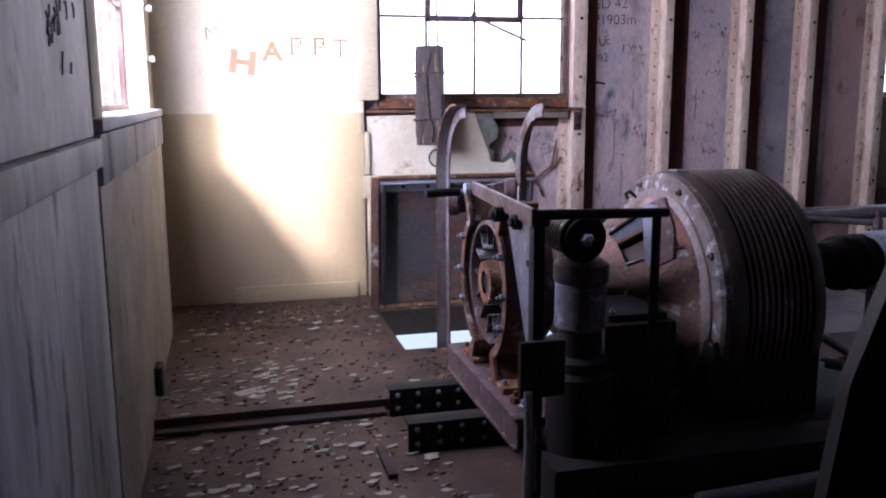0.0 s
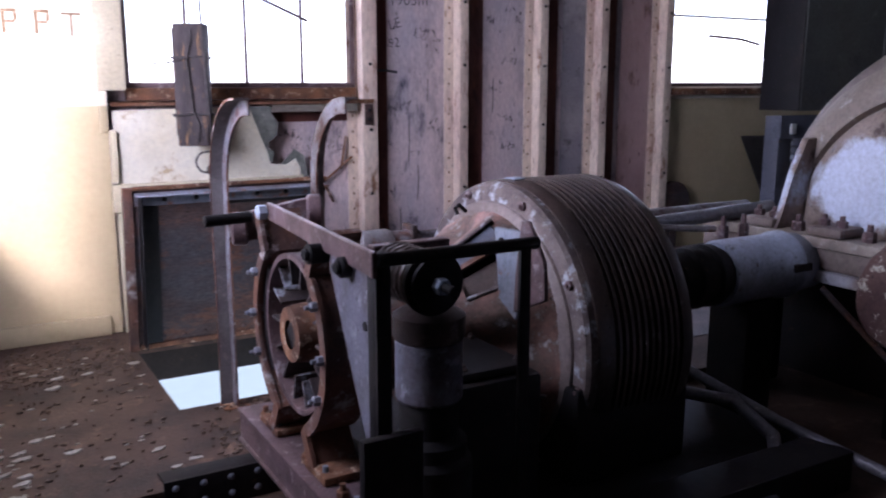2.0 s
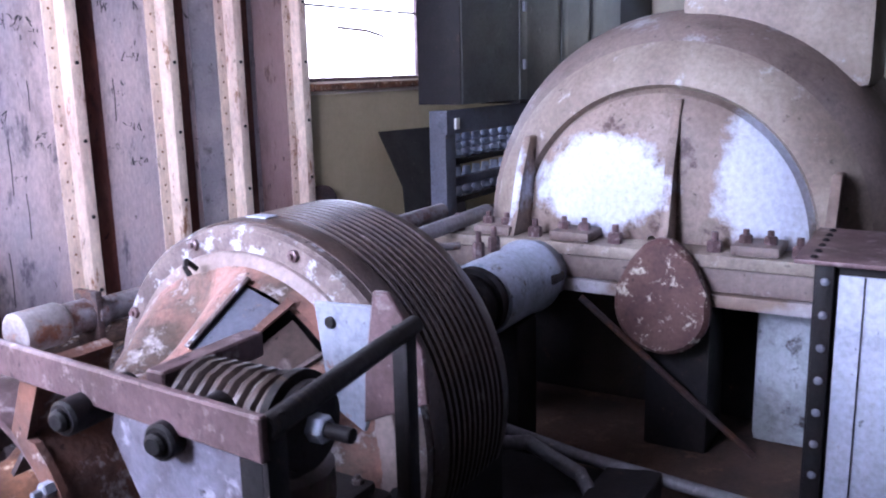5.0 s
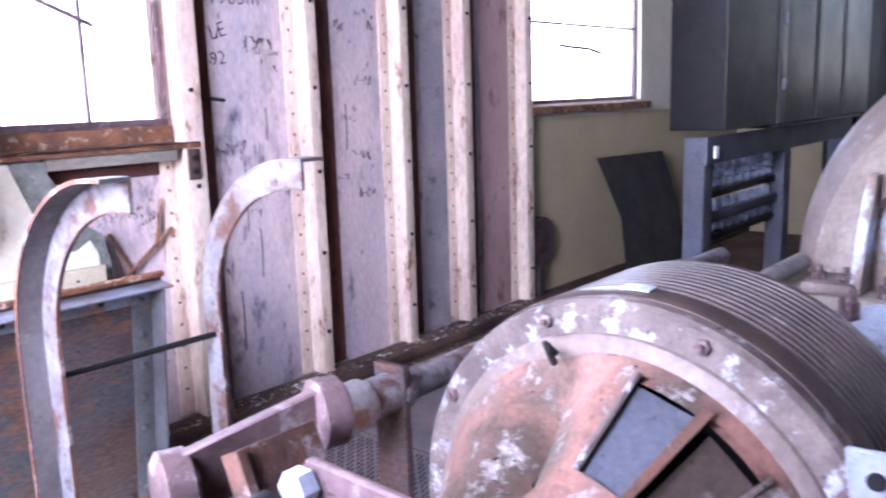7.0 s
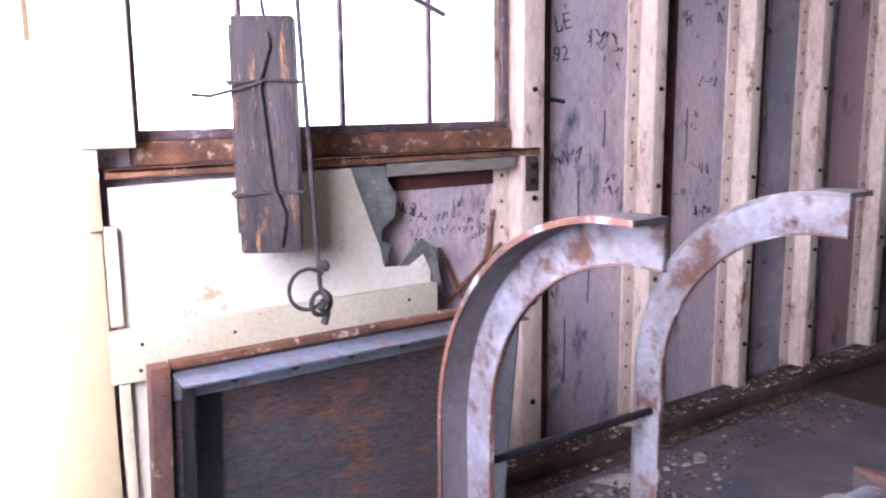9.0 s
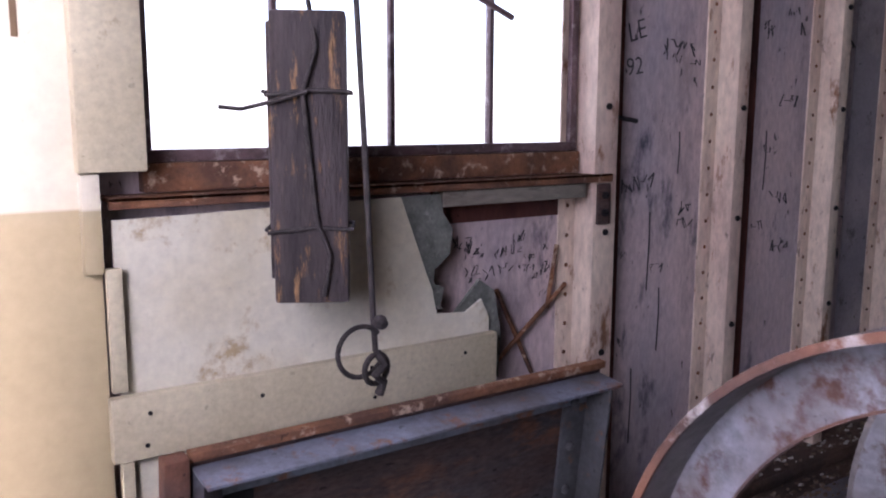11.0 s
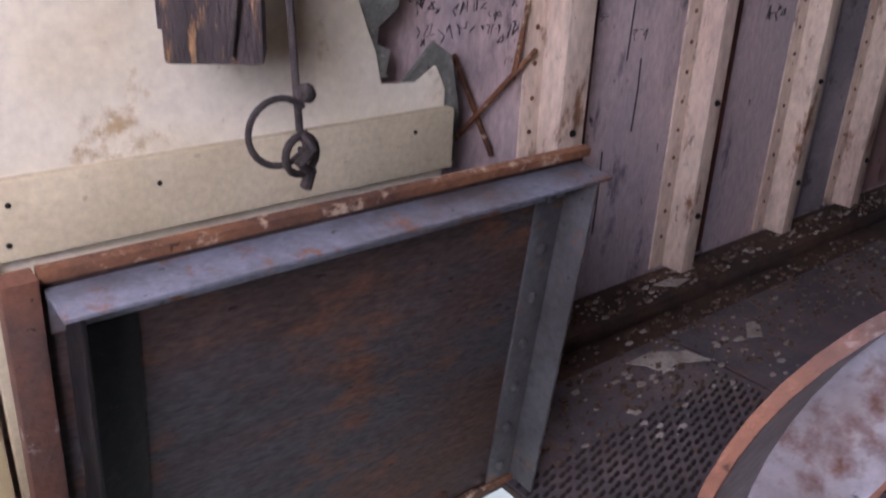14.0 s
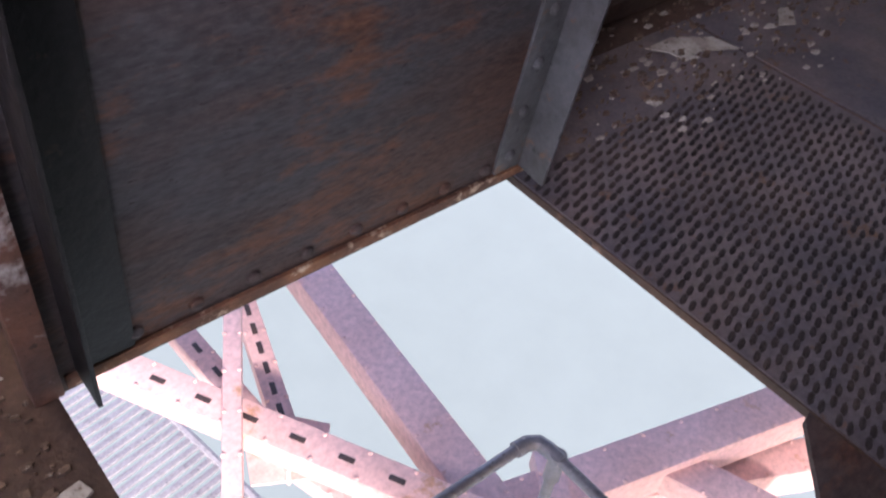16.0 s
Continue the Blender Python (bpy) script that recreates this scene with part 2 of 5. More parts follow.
M_CRUMB = paint("brown_crumbs", (0.20, 0.14, 0.10), (0.10, 0.075, 0.06), (0.42, 0.38, 0.33), 20, 90, 0.5, 0.35, 0.9, bump=0.3)
M_TIMBER = paint("old_tarred_timber", (0.085, 0.065, 0.066), (0.045, 0.036, 0.038), (0.36, 0.20, 0.09), 5, 50, 0.5, 0.42, 0.65, bump=0.8, stretch=(2, 2, 0.4))
M_OLDWOOD = paint("weathered_wood", (0.30, 0.27, 0.22), (0.20, 0.17, 0.14), (0.12, 0.1, 0.08), 6, 60, 0.5, 0.3, 0.8, bump=0.4, stretch=(0.3, 1, 1))
M_ROPE = paint("dark_wire_rope", (0.09, 0.075, 0.075), (0.05, 0.045, 0.045), None, 30, 200, 0.5, rough=0.6, metal=0.3, bump=0.4)
M_BRIDGE = paint("pink_bridge_paint", (0.86, 0.58, 0.54), (0.78, 0.50, 0.45), (0.62, 0.34, 0.2), 0.8, 20, 0.5, 0.15, 0.55, bump=0.1, grime=0.12)
M_GRATE = paint("galvanised_grating", (0.45, 0.46, 0.48), (0.36, 0.37, 0.4), None, 3, 40, 0.5, rough=0.5, metal=0.4, bump=0.1)
M_PIPE = paint("grey_pipe_paint", (0.26, 0.26, 0.29), (0.2, 0.19, 0.21), (0.45, 0.42, 0.42), 8, 60, 0.5, 0.2, 0.4, metal=0.3, bump=0.15)
M_CEIL = paint("dark_ceiling_steel", (0.25, 0.22, 0.2), (0.18, 0.15, 0.13), None, 2, 30, 0.5, rough=0.8, bump=0.2)
M_FLAKERUST = paint("flaking_rust_and_paint", (0.19, 0.085, 0.055), (0.10, 0.06, 0.052), (0.48, 0.43, 0.41), 5, 70, 0.5, 0.42, 0.75, bump=0.5, third_scale=9)
M_NUB = paint("dark_slot_nub", (0.055, 0.05, 0.054), (0.085, 0.068, 0.062), None, 4, 80, 0.5, rough=0.4, metal=0.3, bump=0.2)
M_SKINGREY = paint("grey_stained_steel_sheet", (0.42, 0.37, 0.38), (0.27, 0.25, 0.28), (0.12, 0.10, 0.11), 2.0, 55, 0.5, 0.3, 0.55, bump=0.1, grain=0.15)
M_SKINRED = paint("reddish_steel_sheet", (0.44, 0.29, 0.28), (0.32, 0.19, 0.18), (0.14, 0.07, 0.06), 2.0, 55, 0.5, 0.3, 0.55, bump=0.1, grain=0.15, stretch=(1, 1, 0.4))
M_STEEL = paint("dim_blue_grey_steel", (0.21, 0.21, 0.265), (0.12, 0.105, 0.12), (0.40, 0.40, 0.47), 6, 60, 0.5, 0.36, 0.42, metal=0.1, bump=0.4, third_scale=14, grime=0.5)
M_RAIL = paint("blotched_silver_paint", (0.27, 0.27, 0.30), (0.17, 0.145, 0.145), (0.105, 0.05, 0.036), 7, 60, 0.5, 0.62, 0.5, metal=0.1, bump=0.3, third_scale=11, grime=0.65)
M_RAILSHADE = paint("shaded_rail_flange", (0.20, 0.18, 0.18), (0.12, 0.10, 0.10), (0.34, 0.28, 0.26), 6, 60, 0.5, 0.3, 0.5, metal=0.1, bump=0.3, grime=0.4)
M_CHALK = paint("dull_dark_sheet", (0.052, 0.047, 0.045), (0.040, 0.036, 0.035), (0.09, 0.078, 0.07), 3, 60, 0.5, 0.2, 0.8, bump=0.1, gloss=0.15)
M_INK = plain("black_marker", (0.03, 0.03, 0.035), 0.6)
M_BROWNINK = plain("brown_daub", (0.15, 0.095, 0.05), 0.6)
M_WATER = paint("green_water", (0.27, 0.345, 0.32), (0.25, 0.32, 0.295), None, 0.02, 0.4, 0.5, grain=0.05, rough=0.6, bump=0.05, grime=0.0)
M_WHITE = plain("white_porcelain", (0.75, 0.75, 0.75), 0.3)

glass = bpy.data.materials.new("window_glass")
glass.use_nodes = True
gn = glass.node_tree
gb = gn.nodes["Principled BSDF"]
gb.inputs["Transmission Weight"].default_value, gb.inputs["Roughness"].default_value, gb.inputs["IOR"].default_value = 1.0, 0.0, 1.1
gb.inputs["Base Color"].default_value = (0.95, 0.97, 0.97, 1)

# ---- helpers for shapes ----


def thing(name, label, category, group="", kind="", at=(0, 0, 0)):
    ob = new(name)
    ob.location = at
    ob.empty_display_size = 0.1
    return tagged(ob, label, category, group, kind)


def mesh_of(name, bm, material, smooth=0.6):
    me = bpy.data.meshes.new(name)
    bmesh.ops.recalc_face_normals(bm, faces=bm.faces[:])
    if smooth:
        for f in bm.faces:
            f.smooth = True
        for e in bm.edges:
            if len(e.link_faces) == 2 and e.calc_face_angle(3.2) > smooth:
                e.smooth = False
    bm.to_mesh(me)
    bm.free()
    me.materials.append(material)
    return me


def part(name, bm, material, parent, label="", smooth=0.6):
    ob = new(name, mesh_of(name, bm, material, smooth))
    ob.parent = parent
    if parent is not None:
        up = parent
        off = Vector()
        while up is not None:
            off += up.location
            up = up.parent
        for v in ob.data.vertices:
            v.co -= off
    return tagged(ob, label)


def solid(name, bm, material, label, category="", kind="", group="", smooth=0.6):
    return tagged(new(name, mesh_of(name, bm, material, smooth)), label, category, group, kind)


def box(lo, hi, bevel=0.004, bm=None):
    out = bm or bmesh.new()
    tmp = bmesh.new()
    c = [(a + b) / 2 for a, b in zip(lo, hi)]
    s = [abs(b - a) for a, b in zip(lo, hi)]
    bmesh.ops.create_cube(tmp, size=1, matrix=Matrix.Translation(c) @ Matrix.Diagonal((*s, 1)))
    b = min(bevel, min(s) * 0.4)
    if b > 0.0005:
        bmesh.ops.bevel(tmp, geom=tmp.edges[:], offset=b, segments=2, affect="EDGES", profile=0.6)
    return merge(out, tmp)


def merge(out, tmp, m=None):
    if m is not None:
        bmesh.ops.transform(tmp, matrix=m, verts=tmp.verts[:])
    vs = {v: out.verts.new(v.co) for v in tmp.verts}
    for f in tmp.faces:
        out.faces.new([vs[v] for v in f.verts])
    tmp.free()
    return out


def along(p0, p1):
    d = Vector(p1) - Vector(p0)
    return Matrix.Translation(p0) @ d.to_track_quat("Z", "Y").to_matrix().to_4x4(), d.length


def lathe(p0, p1, profile, seg=32, bm=None, caps=True):
    """profile: (distance along from p0, radius) rows about the axis p0 to p1."""
    out = bm or bmesh.new()
    tmp = bmesh.new()
    m, _ = along(p0, p1)
    rings = []
    for h, r in profile:
        rings.append([tmp.verts.new((r * math.cos(2 * math.pi * i / seg), r * math.sin(2 * math.pi * i / seg), h)) for i in range(seg)])
    for a, b in zip(rings, rings[1:]):
        for i in range(seg):
            tmp.faces.new((a[i], a[(i + 1) % seg], b[(i + 1) % seg], b[i]))
    if caps:
        tmp.faces.new(rings[0][::-1]), tmp.faces.new(rings[-1])
    return merge(out, tmp, m)


def rod(p0, p1, r, seg=14, bm=None, bevel=0.15):
    length = (Vector(p1) - Vector(p0)).length
    e = min(r * bevel, length * 0.3)
    return lathe(p0, p1, [(0, r - e), (e, r), (length - e, r), (length, r - e)], seg, bm)


def bolt(p, way, r=0.014, high=0.012, bm=None):
    """A hexagonal bolt head with a short stud."""
    p, w = Vector(p), Vector(way).normalized()
    out = lathe(p, p + w, [(-0.002, r), (high * 0.85, r), (high, r * 0.8)], 6, bm)
    return lathe(p, p + w, [(high, r * 0.5), (high * 1.7, r * 0.45)], 8, out)


def rivet(p, way, r=0.013, bm=None):
    p, w = Vector(p), Vector(way).normalized()
    return lathe(p, p + w, [(-0.001, r), (r * 0.35, r * 0.92), (r * 0.62, r * 0.6), (r * 0.72, r * 0.15)], 10, bm)


def tube(points, r, seg=10, bm=None):
    """A round bar along a row of points."""
    out = bm or bmesh.new()
    pts = [Vector(p) for p in points]
    rings = []
    normal = None
    for i, p in enumerate(pts):
        t = (pts[min(i + 1, len(pts) - 1)] - pts[max(i - 1, 0)]).normalized()
        if normal is None:
            normal = t.orthogonal().normalized()
        normal = (normal - t * normal.dot(t)).normalized()
        side = t.cross(normal)
        rings.append([out.verts.new(p + r * (math.cos(2 * math.pi * k / seg) * normal + math.sin(2 * math.pi * k / seg) * side)) for k in range(seg)])
    for a, b in zip(rings, rings[1:]):
        for k in range(seg):
            out.faces.new((a[k], a[(k + 1) % seg], b[(k + 1) % seg], b[k]))
    out.faces.new(rings[0][::-1]), out.faces.new(rings[-1])
    return out


def arc(centre, r, a0, a1, n, u, v):
    c, u, v = Vector(centre), Vector(u), Vector(v)
    return [c + r * (math.cos(radians(a0 + (a1 - a0) * i / n)) * u + math.sin(radians(a0 + (a1 - a0) * i / n)) * v) for i in range(n + 1)]


def sweep(points, profile, side, bm=None):
    """Sweep a closed profile of (across, outwards) rows along points that lie in one plane, whose normal is side."""
    out = bm or bmesh.new()
    pts, side = [Vector(p) for p in points], Vector(side).normalized()
    rings = []
    for i, p in enumerate(pts):
        t = (pts[min(i + 1, len(pts) - 1)] - pts[max(i - 1, 0)]).normalized()
        up = side.cross(t)
        rings.append([out.verts.new(p + side * a + up * b) for a, b in profile])
    k = len(profile)
    for a, b in zip(rings, rings[1:]):
        for i in range(k):
            out.faces.new((a[i], a[(i + 1) % k], b[(i + 1) % k], b[i]))
    out.faces.new(rings[0][::-1]), out.faces.new(rings[-1])
    return out


def slab(outline, thick, to_world, bm=None, bevel=0.0):
    """A plate: outline in (u, v), thickness along w, to_world a matrix for (u, v, w)."""
    out = bm or bmesh.new()
    tmp = bmesh.new()
    lo = [tmp.verts.new((u, v, 0)) for u, v in outline]
    hi = [tmp.verts.new((u, v, thick)) for u, v in outline]
    tmp.faces.new(lo[::-1]), tmp.faces.new(hi)
    for i in range(len(lo)):
        j = (i + 1) % len(lo)
        tmp.faces.new((lo[i], lo[j], hi[j], hi[i]))
    if bevel:
        bmesh.ops.bevel(tmp, geom=tmp.edges[:], offset=bevel, segments=1, affect="EDGES")
    return merge(out, tmp, to_world)


def axes(origin, u, v):
    u, v = Vector(u).normalized(), Vector(v).normalized()
    w = u.cross(v)
    return Matrix.Translation(origin) @ Matrix((u, v, w)).transposed().to_4x4()


def wall_with_holes(name, axis, at, thick, a0, a1, z0, z1, holes, material, label):
    """A wall slab on x = at or y = at, from at to at + thick, cut open at holes (a0, a1, z0, z1)."""
    bm = bmesh.new()
    cuts_a = sorted({a0, a1, *[h[0] for h in holes], *[h[1] for h in holes]})
    cuts_z = sorted({z0, z1, *[h[2] for h in holes], *[h[3] for h in holes]})
    tmp = bmesh.new()
    for i in range(len(cuts_a) - 1):
        for k in range(len(cuts_z) - 1):
            ma, mz = (cuts_a[i] + cuts_a[i + 1]) / 2, (cuts_z[k] + cuts_z[k + 1]) / 2
            if any(h[0] < ma < h[1] and h[2] < mz < h[3] for h in holes):
                continue
            p = [(cuts_a[i], cuts_z[k]), (cuts_a[i + 1], cuts_z[k]), (cuts_a[i + 1], cuts_z[k + 1]), (cuts_a[i], cuts_z[k + 1])]
            if axis == "y":
                tmp.faces.new([tmp.verts.new((a, at, z)) for a, z in p])
            else:
                tmp.faces.new([tmp.verts.new((at, a, z)) for a, z in p])
    bmesh.ops.remove_doubles(tmp, verts=tmp.verts[:], dist=1e-5)
    ret = bmesh.ops.extrude_face_region(tmp, geom=tmp.faces[:])
    move = Vector((0, thick, 0)) if axis == "y" else Vector((thick, 0, 0))
    bmesh.ops.translate(tmp, verts=[g for g in ret["geom"] if isinstance(g, bmesh.types.BMVert)], vec=move)
    merge(bm, tmp)
    return solid(name, bm, material, label, "wall", "structure", smooth=0)


# ---- the shell of the machinery house ----
WX0, WX1, WY0, WY1, TOP = -0.37, 9.4, -2.6, 5.70, 4.1
SKIN = 5.80

wall_left = wall_with_holes("wall_left", "x", WX0, -0.16, WY0, 5.95, -0.1, TOP, [(2.95, 4.95, 1.385, 3.7)], M_WALL, "cream painted wall with a tall window opening")
# unseen wall closes the room; its dark grey cuts light bounced onto the machines
wall_back = wall_with_holes("wall_back", "y", WY0, -0.15, WX0 - 0.16, WX1, -0.1, TOP, [], M_SWITCH, "unseen plain back wall, dark grey to cut bounced light")
wall_right = wall_with_holes("wall_right", "x", WX1, 0.15, WY0 - 0.15, 5.95, -0.1, TOP, [(2.9, 3.95, 1.4, 2.6)], M_WALL, "cream painted end wall with a window opening")
wall_far_left = wall_with_holes("wall_far_left", "y", WY1, 0.25, WX0, 1.05, -0.1, TOP, [], M_WALL, "cream wall with a tan dado and daubed letters")
wall_far_skin = wall_with_holes("wall_far_skin", "y", SKIN, 0.02, 1.05, 5.46, -0.1, TOP, [(1.17, 2.635, 1.44, 2.6)], M_SKIN, "pinkish steel skin wall covered in scribbles")
wall_far_right = wall_with_holes("wall_far_right", "y", 5.78, 0.17, 5.46, WX1, -0.1, TOP, [(5.50, 7.2, 1.44, 2.6)], M_WALL, "cream painted wall beside the ribbed steel panels")

floor = bmesh.new()
tmp = bmesh.new()
HX0, HX1, HY0, HY1 = 1.045, 2.095, 4.26, 5.26
for x0, x1, y0, y1 in ((WX0, HX0, 3.48, 5.72), (HX0, HX1, HY1, 5.82), (HX0, HX1, 3.48, HY0), (HX1, WX1, 3.48, 5.82)):
    box((x0, y0, -0.02), (x1, y1, 0), 0, tmp)
box((WX0, WY0, -0.08), (WX1, 3.50, -0.06), 0, tmp)
box((WX0, 3.481, -0.08), (WX1, 3.499, -0.02), 0, tmp)
merge(floor, tmp)
floor_ob = solid("floor", floor, M_FLOOR, "rust brown steel plate floor strewn with debris", "floor", "structure", smooth=0)
ceil = box((WX0 - 0.16, WY0 - 0.15, TOP), (WX1 + 0.15, 5.97, TOP + 0.1), 0)
solid("ceiling", ceil, M_CEIL, "dark steel ceiling plates", "ceiling", "structure", smooth=0)

solid("corner_plate", slab([(HX1 + 0.02, 4.25), (HX1 + 0.02, 4.45), (HX1 - 0.02, 4.44), (1.86, 4.25)], 0.016, Matrix.Translation((0, 0, -0.019))), M_DARKRUST, "dark steel plate across the corner of the hatch", "floor plate", "structure", smooth=0)
# floor beams round the hatch opening
solid("floor_beam", box((0.85, 5.46, -0.26), (2.3, 5.48, -0.02), 0.003), M_BLACK, "dark steel beam under the edge of the floor hatch", "beam", "structure")

# ---- windows ----


def steel_window(name, axis, at, a0, a1, z0, z1, cols, rows, label, vent=None):
    """Steel sash: frame, glazing bars and one pane a light. axis: the wall's plane."""
    w = thing(name, label, "window", kind="structure")

    def put(bm, lo, hi):
        (a, d, z), (b, e, y) = lo, hi
        if axis == "y":
            return box((a, at + d, z), (b, at + e, y), 0.003, bm)
        return box((at + d, a, z), (at + e, b, y), 0.003, bm)
    bm = bmesh.new()
    t = 0.03
    for lo, hi in (((a0, 0, z0), (a1, 0.04, z0 + t)), ((a0, 0, z1 - t), (a1, 0.04, z1)), ((a0, 0.002, z0 + t), (a0 + t, 0.038, z1 - t)), ((a1 - t, 0.002, z0 + t), (a1, 0.038, z1 - t))):
        put(bm, lo, hi)
    part("window_frame", bm, M_MAUVE, w)
    ca = [a0 + (a1 - a0) * i / cols for i in range(cols + 1)]
    cz = [z0 + (z1 - z0) * i / rows for i in range(rows + 1)]
    for a in ca[1:-1]:
        part("glazing_bar", put(bmesh.new(), (a - 0.008, 0.006, z0 + t), (a + 0.008, 0.034, z1 - t)), M_MAUVE, w)
    for z in cz[1:-1]:
        part("glazing_bar", put(bmesh.new(), (a0 + t, 0.008, z - 0.008), (a1 - t, 0.032, z + 0.008)), M_MAUVE, w)
    for i in range(cols):
        for k in range(rows):
            p = part("pane", put(bmesh.new(), (ca[i] + 0.012, 0.018, cz[k] + 0.012), (ca[i + 1] - 0.012, 0.022, cz[k + 1] - 0.012)), glass, w, smooth=0)
            p.visible_shadow = False
    if vent:
        bm = bmesh.new()
        va0, va1, vz0, vz1 = vent
        for lo, hi in (((va0, -0.012, vz0), (va1, 0.006, vz0 + 0.035)), ((va0, -0.012, vz1 - 0.03), (va1, 0.006, vz1)), ((va0, -0.012, vz0), (va0 + 0.03, 0.006, vz1)), ((va1 - 0.03, -0.012, vz0), (va1, 0.006, vz1))):
            put(bm, lo, hi)
        part("vent_sash", bm, M_MAUVE, w, "hinged steel vent sash")
    return w


far_window = steel_window("window_1", "y", SKIN - 0.03, 1.17, 2.635, 1.44, 2.6, 4, 2, "steel-framed factory window with white daylight behind", (1.53, 2.255, 1.985, 2.58))
bm = tube([(1.89, 5.74, 2.02), (2.05, 5.70, 1.945), (2.27, 5.68, 1.85)], 0.010, 8)
part("stay_bar", box((1.87, 5.735, 2.0), (1.905, 5.765, 2.05), 0.004, bm), M_MAUVE, far_window, "perforated stay bar hanging loose")
steel_window("window_2", "x", WX0 - 0.13, 2.95, 4.95, 1.385, 3.7, 5, 4, "tall steel-framed side window with white daylight behind")
win3 = steel_window("window_3", "y", 5.82, 5.50, 7.2, 1.44, 2.6, 1, 2, "steel-framed window at the end of the ribbed wall")
part("stay_bar", tube([(5.95, 5.80, 1.86), (6.3, 5.76, 1.84), (6.52, 5.75, 1.80)], 0.012, 8), M_MAUVE, win3, "loose rusty stay bar")
steel_window("window_4", "x", WX1 + 0.06, 2.9, 3.95, 1.4, 2.6, 2, 9, "barred end window behind the machinery")

# jambs, sills and trims of the far window
solid("window_sill", merge(box((1.07, 5.69, 1.335), (2.735, 5.70, 1.362), 0.002), box((1.07, 5.69, 1.352), (2.735, 5.80, 1.362), 0.002)), M_RUST, "rusted angle-iron window sill", "sill", "structure")
solid("trim", box((1.17, 5.755, 1.366), (2.635, 5.80, 1.438), 0.004), M_RUST, "flaking rusty bottom rail of the window", "trim", "structure")
solid("trim", box((1.0, 5.655, 1.425), (1.155, 5.698, TOP), 0.006), M_BOARD, "cream painted window trim board with nail heads", "trim", "structure")
solid("trim", box((1.005, 5.665, 1.19), (1.048, 5.698, 1.421), 0.004), M_WALL, "short cream batten under the window trim", "trim", "structure")
solid("trim", box((1.05, 5.66, 0.90), (1.085, 5.685, 1.20), 0.004), M_BOARD, "narrow cream batten beside the board", "trim", "structure")
solid("trim", box((1.06, 5.66, 0.0), (1.09, 5.685, 0.722), 0.004), M_BOARD, "narrow cream batten beside the board", "trim", "structure")
cover = solid("trim", box((1.04, 5.652, 0.726), (2.205, 5.684, 0.888), 0.006), M_BOARD, "wide cream horizontal cover board with nail heads", "trim", "structure")
for x, z in ((1.13, 0.84), (1.12, 0.76), (1.42, 0.83), (1.75, 0.85), (1.76, 0.76), (2.08, 0.84)):
    part("nail_head", rivet((x, 5.652, z), (0, -1, 0), 0.006), M_BLACK, cover)
solid("trim", box((2.03, 5.70, 1.285), (2.62, 5.76, 1.333), 0.006), M_OLDWOOD, "weathered timber packing under the sill", "trim", "structure")
solid("trim", box((WX0 - 0.12, 2.42, 1.345), (WX0 + 0.10, 4.98, 1.384), 0.006), M_LEFT, "white side window sill board", "trim", "structure")
solid("trim", box((WX0, 2.36, 1.39), (WX0 + 0.085, 2.55, TOP), 0.006), M_TANBOARD, "brown stained window post", "trim", "structure")
solid("trim", box((WX0 - 0.10, 4.955, 1.39), (WX0 + 0.03, 5.08, TOP), 0.006), M_BOARD, "cream window post with old fittings", "trim", "structure")
for z in (1.66, 1.95, 2.1):
    solid("hook", box((WX0 + 0.03, 5.0, z), (WX0 + 0.07, 5.1, z + 0.035), 0.006), M_SHEET, "small pale latch on the window post", "hook")

# the torn lining sheet under the window
sheet = slab([(1.075, 0.02), (2.2, 0.02), (2.2, 0.93), (2.17, 0.99), (2.11, 0.955), (2.0, 0.965), (1.985, 1.04), (1.96, 1.10), (1.875, 1.325), (1.075, 1.31)], 0.010, axes((0, 5.70, 0), (1, 0, 0), (0, 0, 1)))
sheet_ob = solid("lining_sheet", sheet, M_SHEET, "cream painted lining sheet with a torn corner", "wall sheet", "structure", smooth=0)
torn = slab([(1.60, 1.0), (2.03, 0.975), (2.02, 0.985), (2.035, 1.04), (1.995, 1.06), (2.0, 1.10), (2.055, 1.14), (2.065, 1.22), (2.03, 1.27), (2.02, 1.325), (1.86, 1.325)], 0.012, axes((0, 5.712, 0), (1, 0, 0), (0, 0, 1)))
part("torn_core", torn, M_FIBRE, sheet_ob, "grey broken fibre core", smooth=0)
torn = slab([(2.05, 0.93), (2.23, 0.80), (2.25, 0.72), (2.26, 0.86), (2.23, 1.01), (2.17, 1.05), (2.12, 1.0)], 0.012, axes((0, 5.714, 0), (1, 0, 0), (0, 0, 1)))
part("torn_core", torn, M_FIBRE, sheet_ob, "grey broken fibre core", smooth=0)

# left wall boards
solid("panelling", box((WX0, WY0 + 0.02, 1.335), (WX0 + 0.08, 2.352, TOP), 0.004), M_LEFT, "white stained upper wall panel", "panel", "structure")
solid("panelling", box((WX0, WY0 + 0.02, 1.245), (WX0 + 0.105, 2.345, 1.33), 0.008), M_LEFTLOW, "grey painted dado rail", "rail", "structure")
solid("panelling", box((WX0, WY0 + 0.02, -0.06), (WX0 + 0.08, 2.36, 1.24), 0.004), M_LEFTLOW, "grey board streaked with black stains", "panel", "structure")
solid("panelling", box((WX0, 2.385, 1.18), (WX0 + 0.095, 4.98, 1.34), 0.006), M_LEFTLOW, "grey board under the side window", "panel", "structure")
solid("panelling", box((WX0, 2.385, -0.06), (WX0 + 0.082, 4.98, 1.176), 0.004), M_TANBOARD, "stained tan wall board", "panel", "structure")
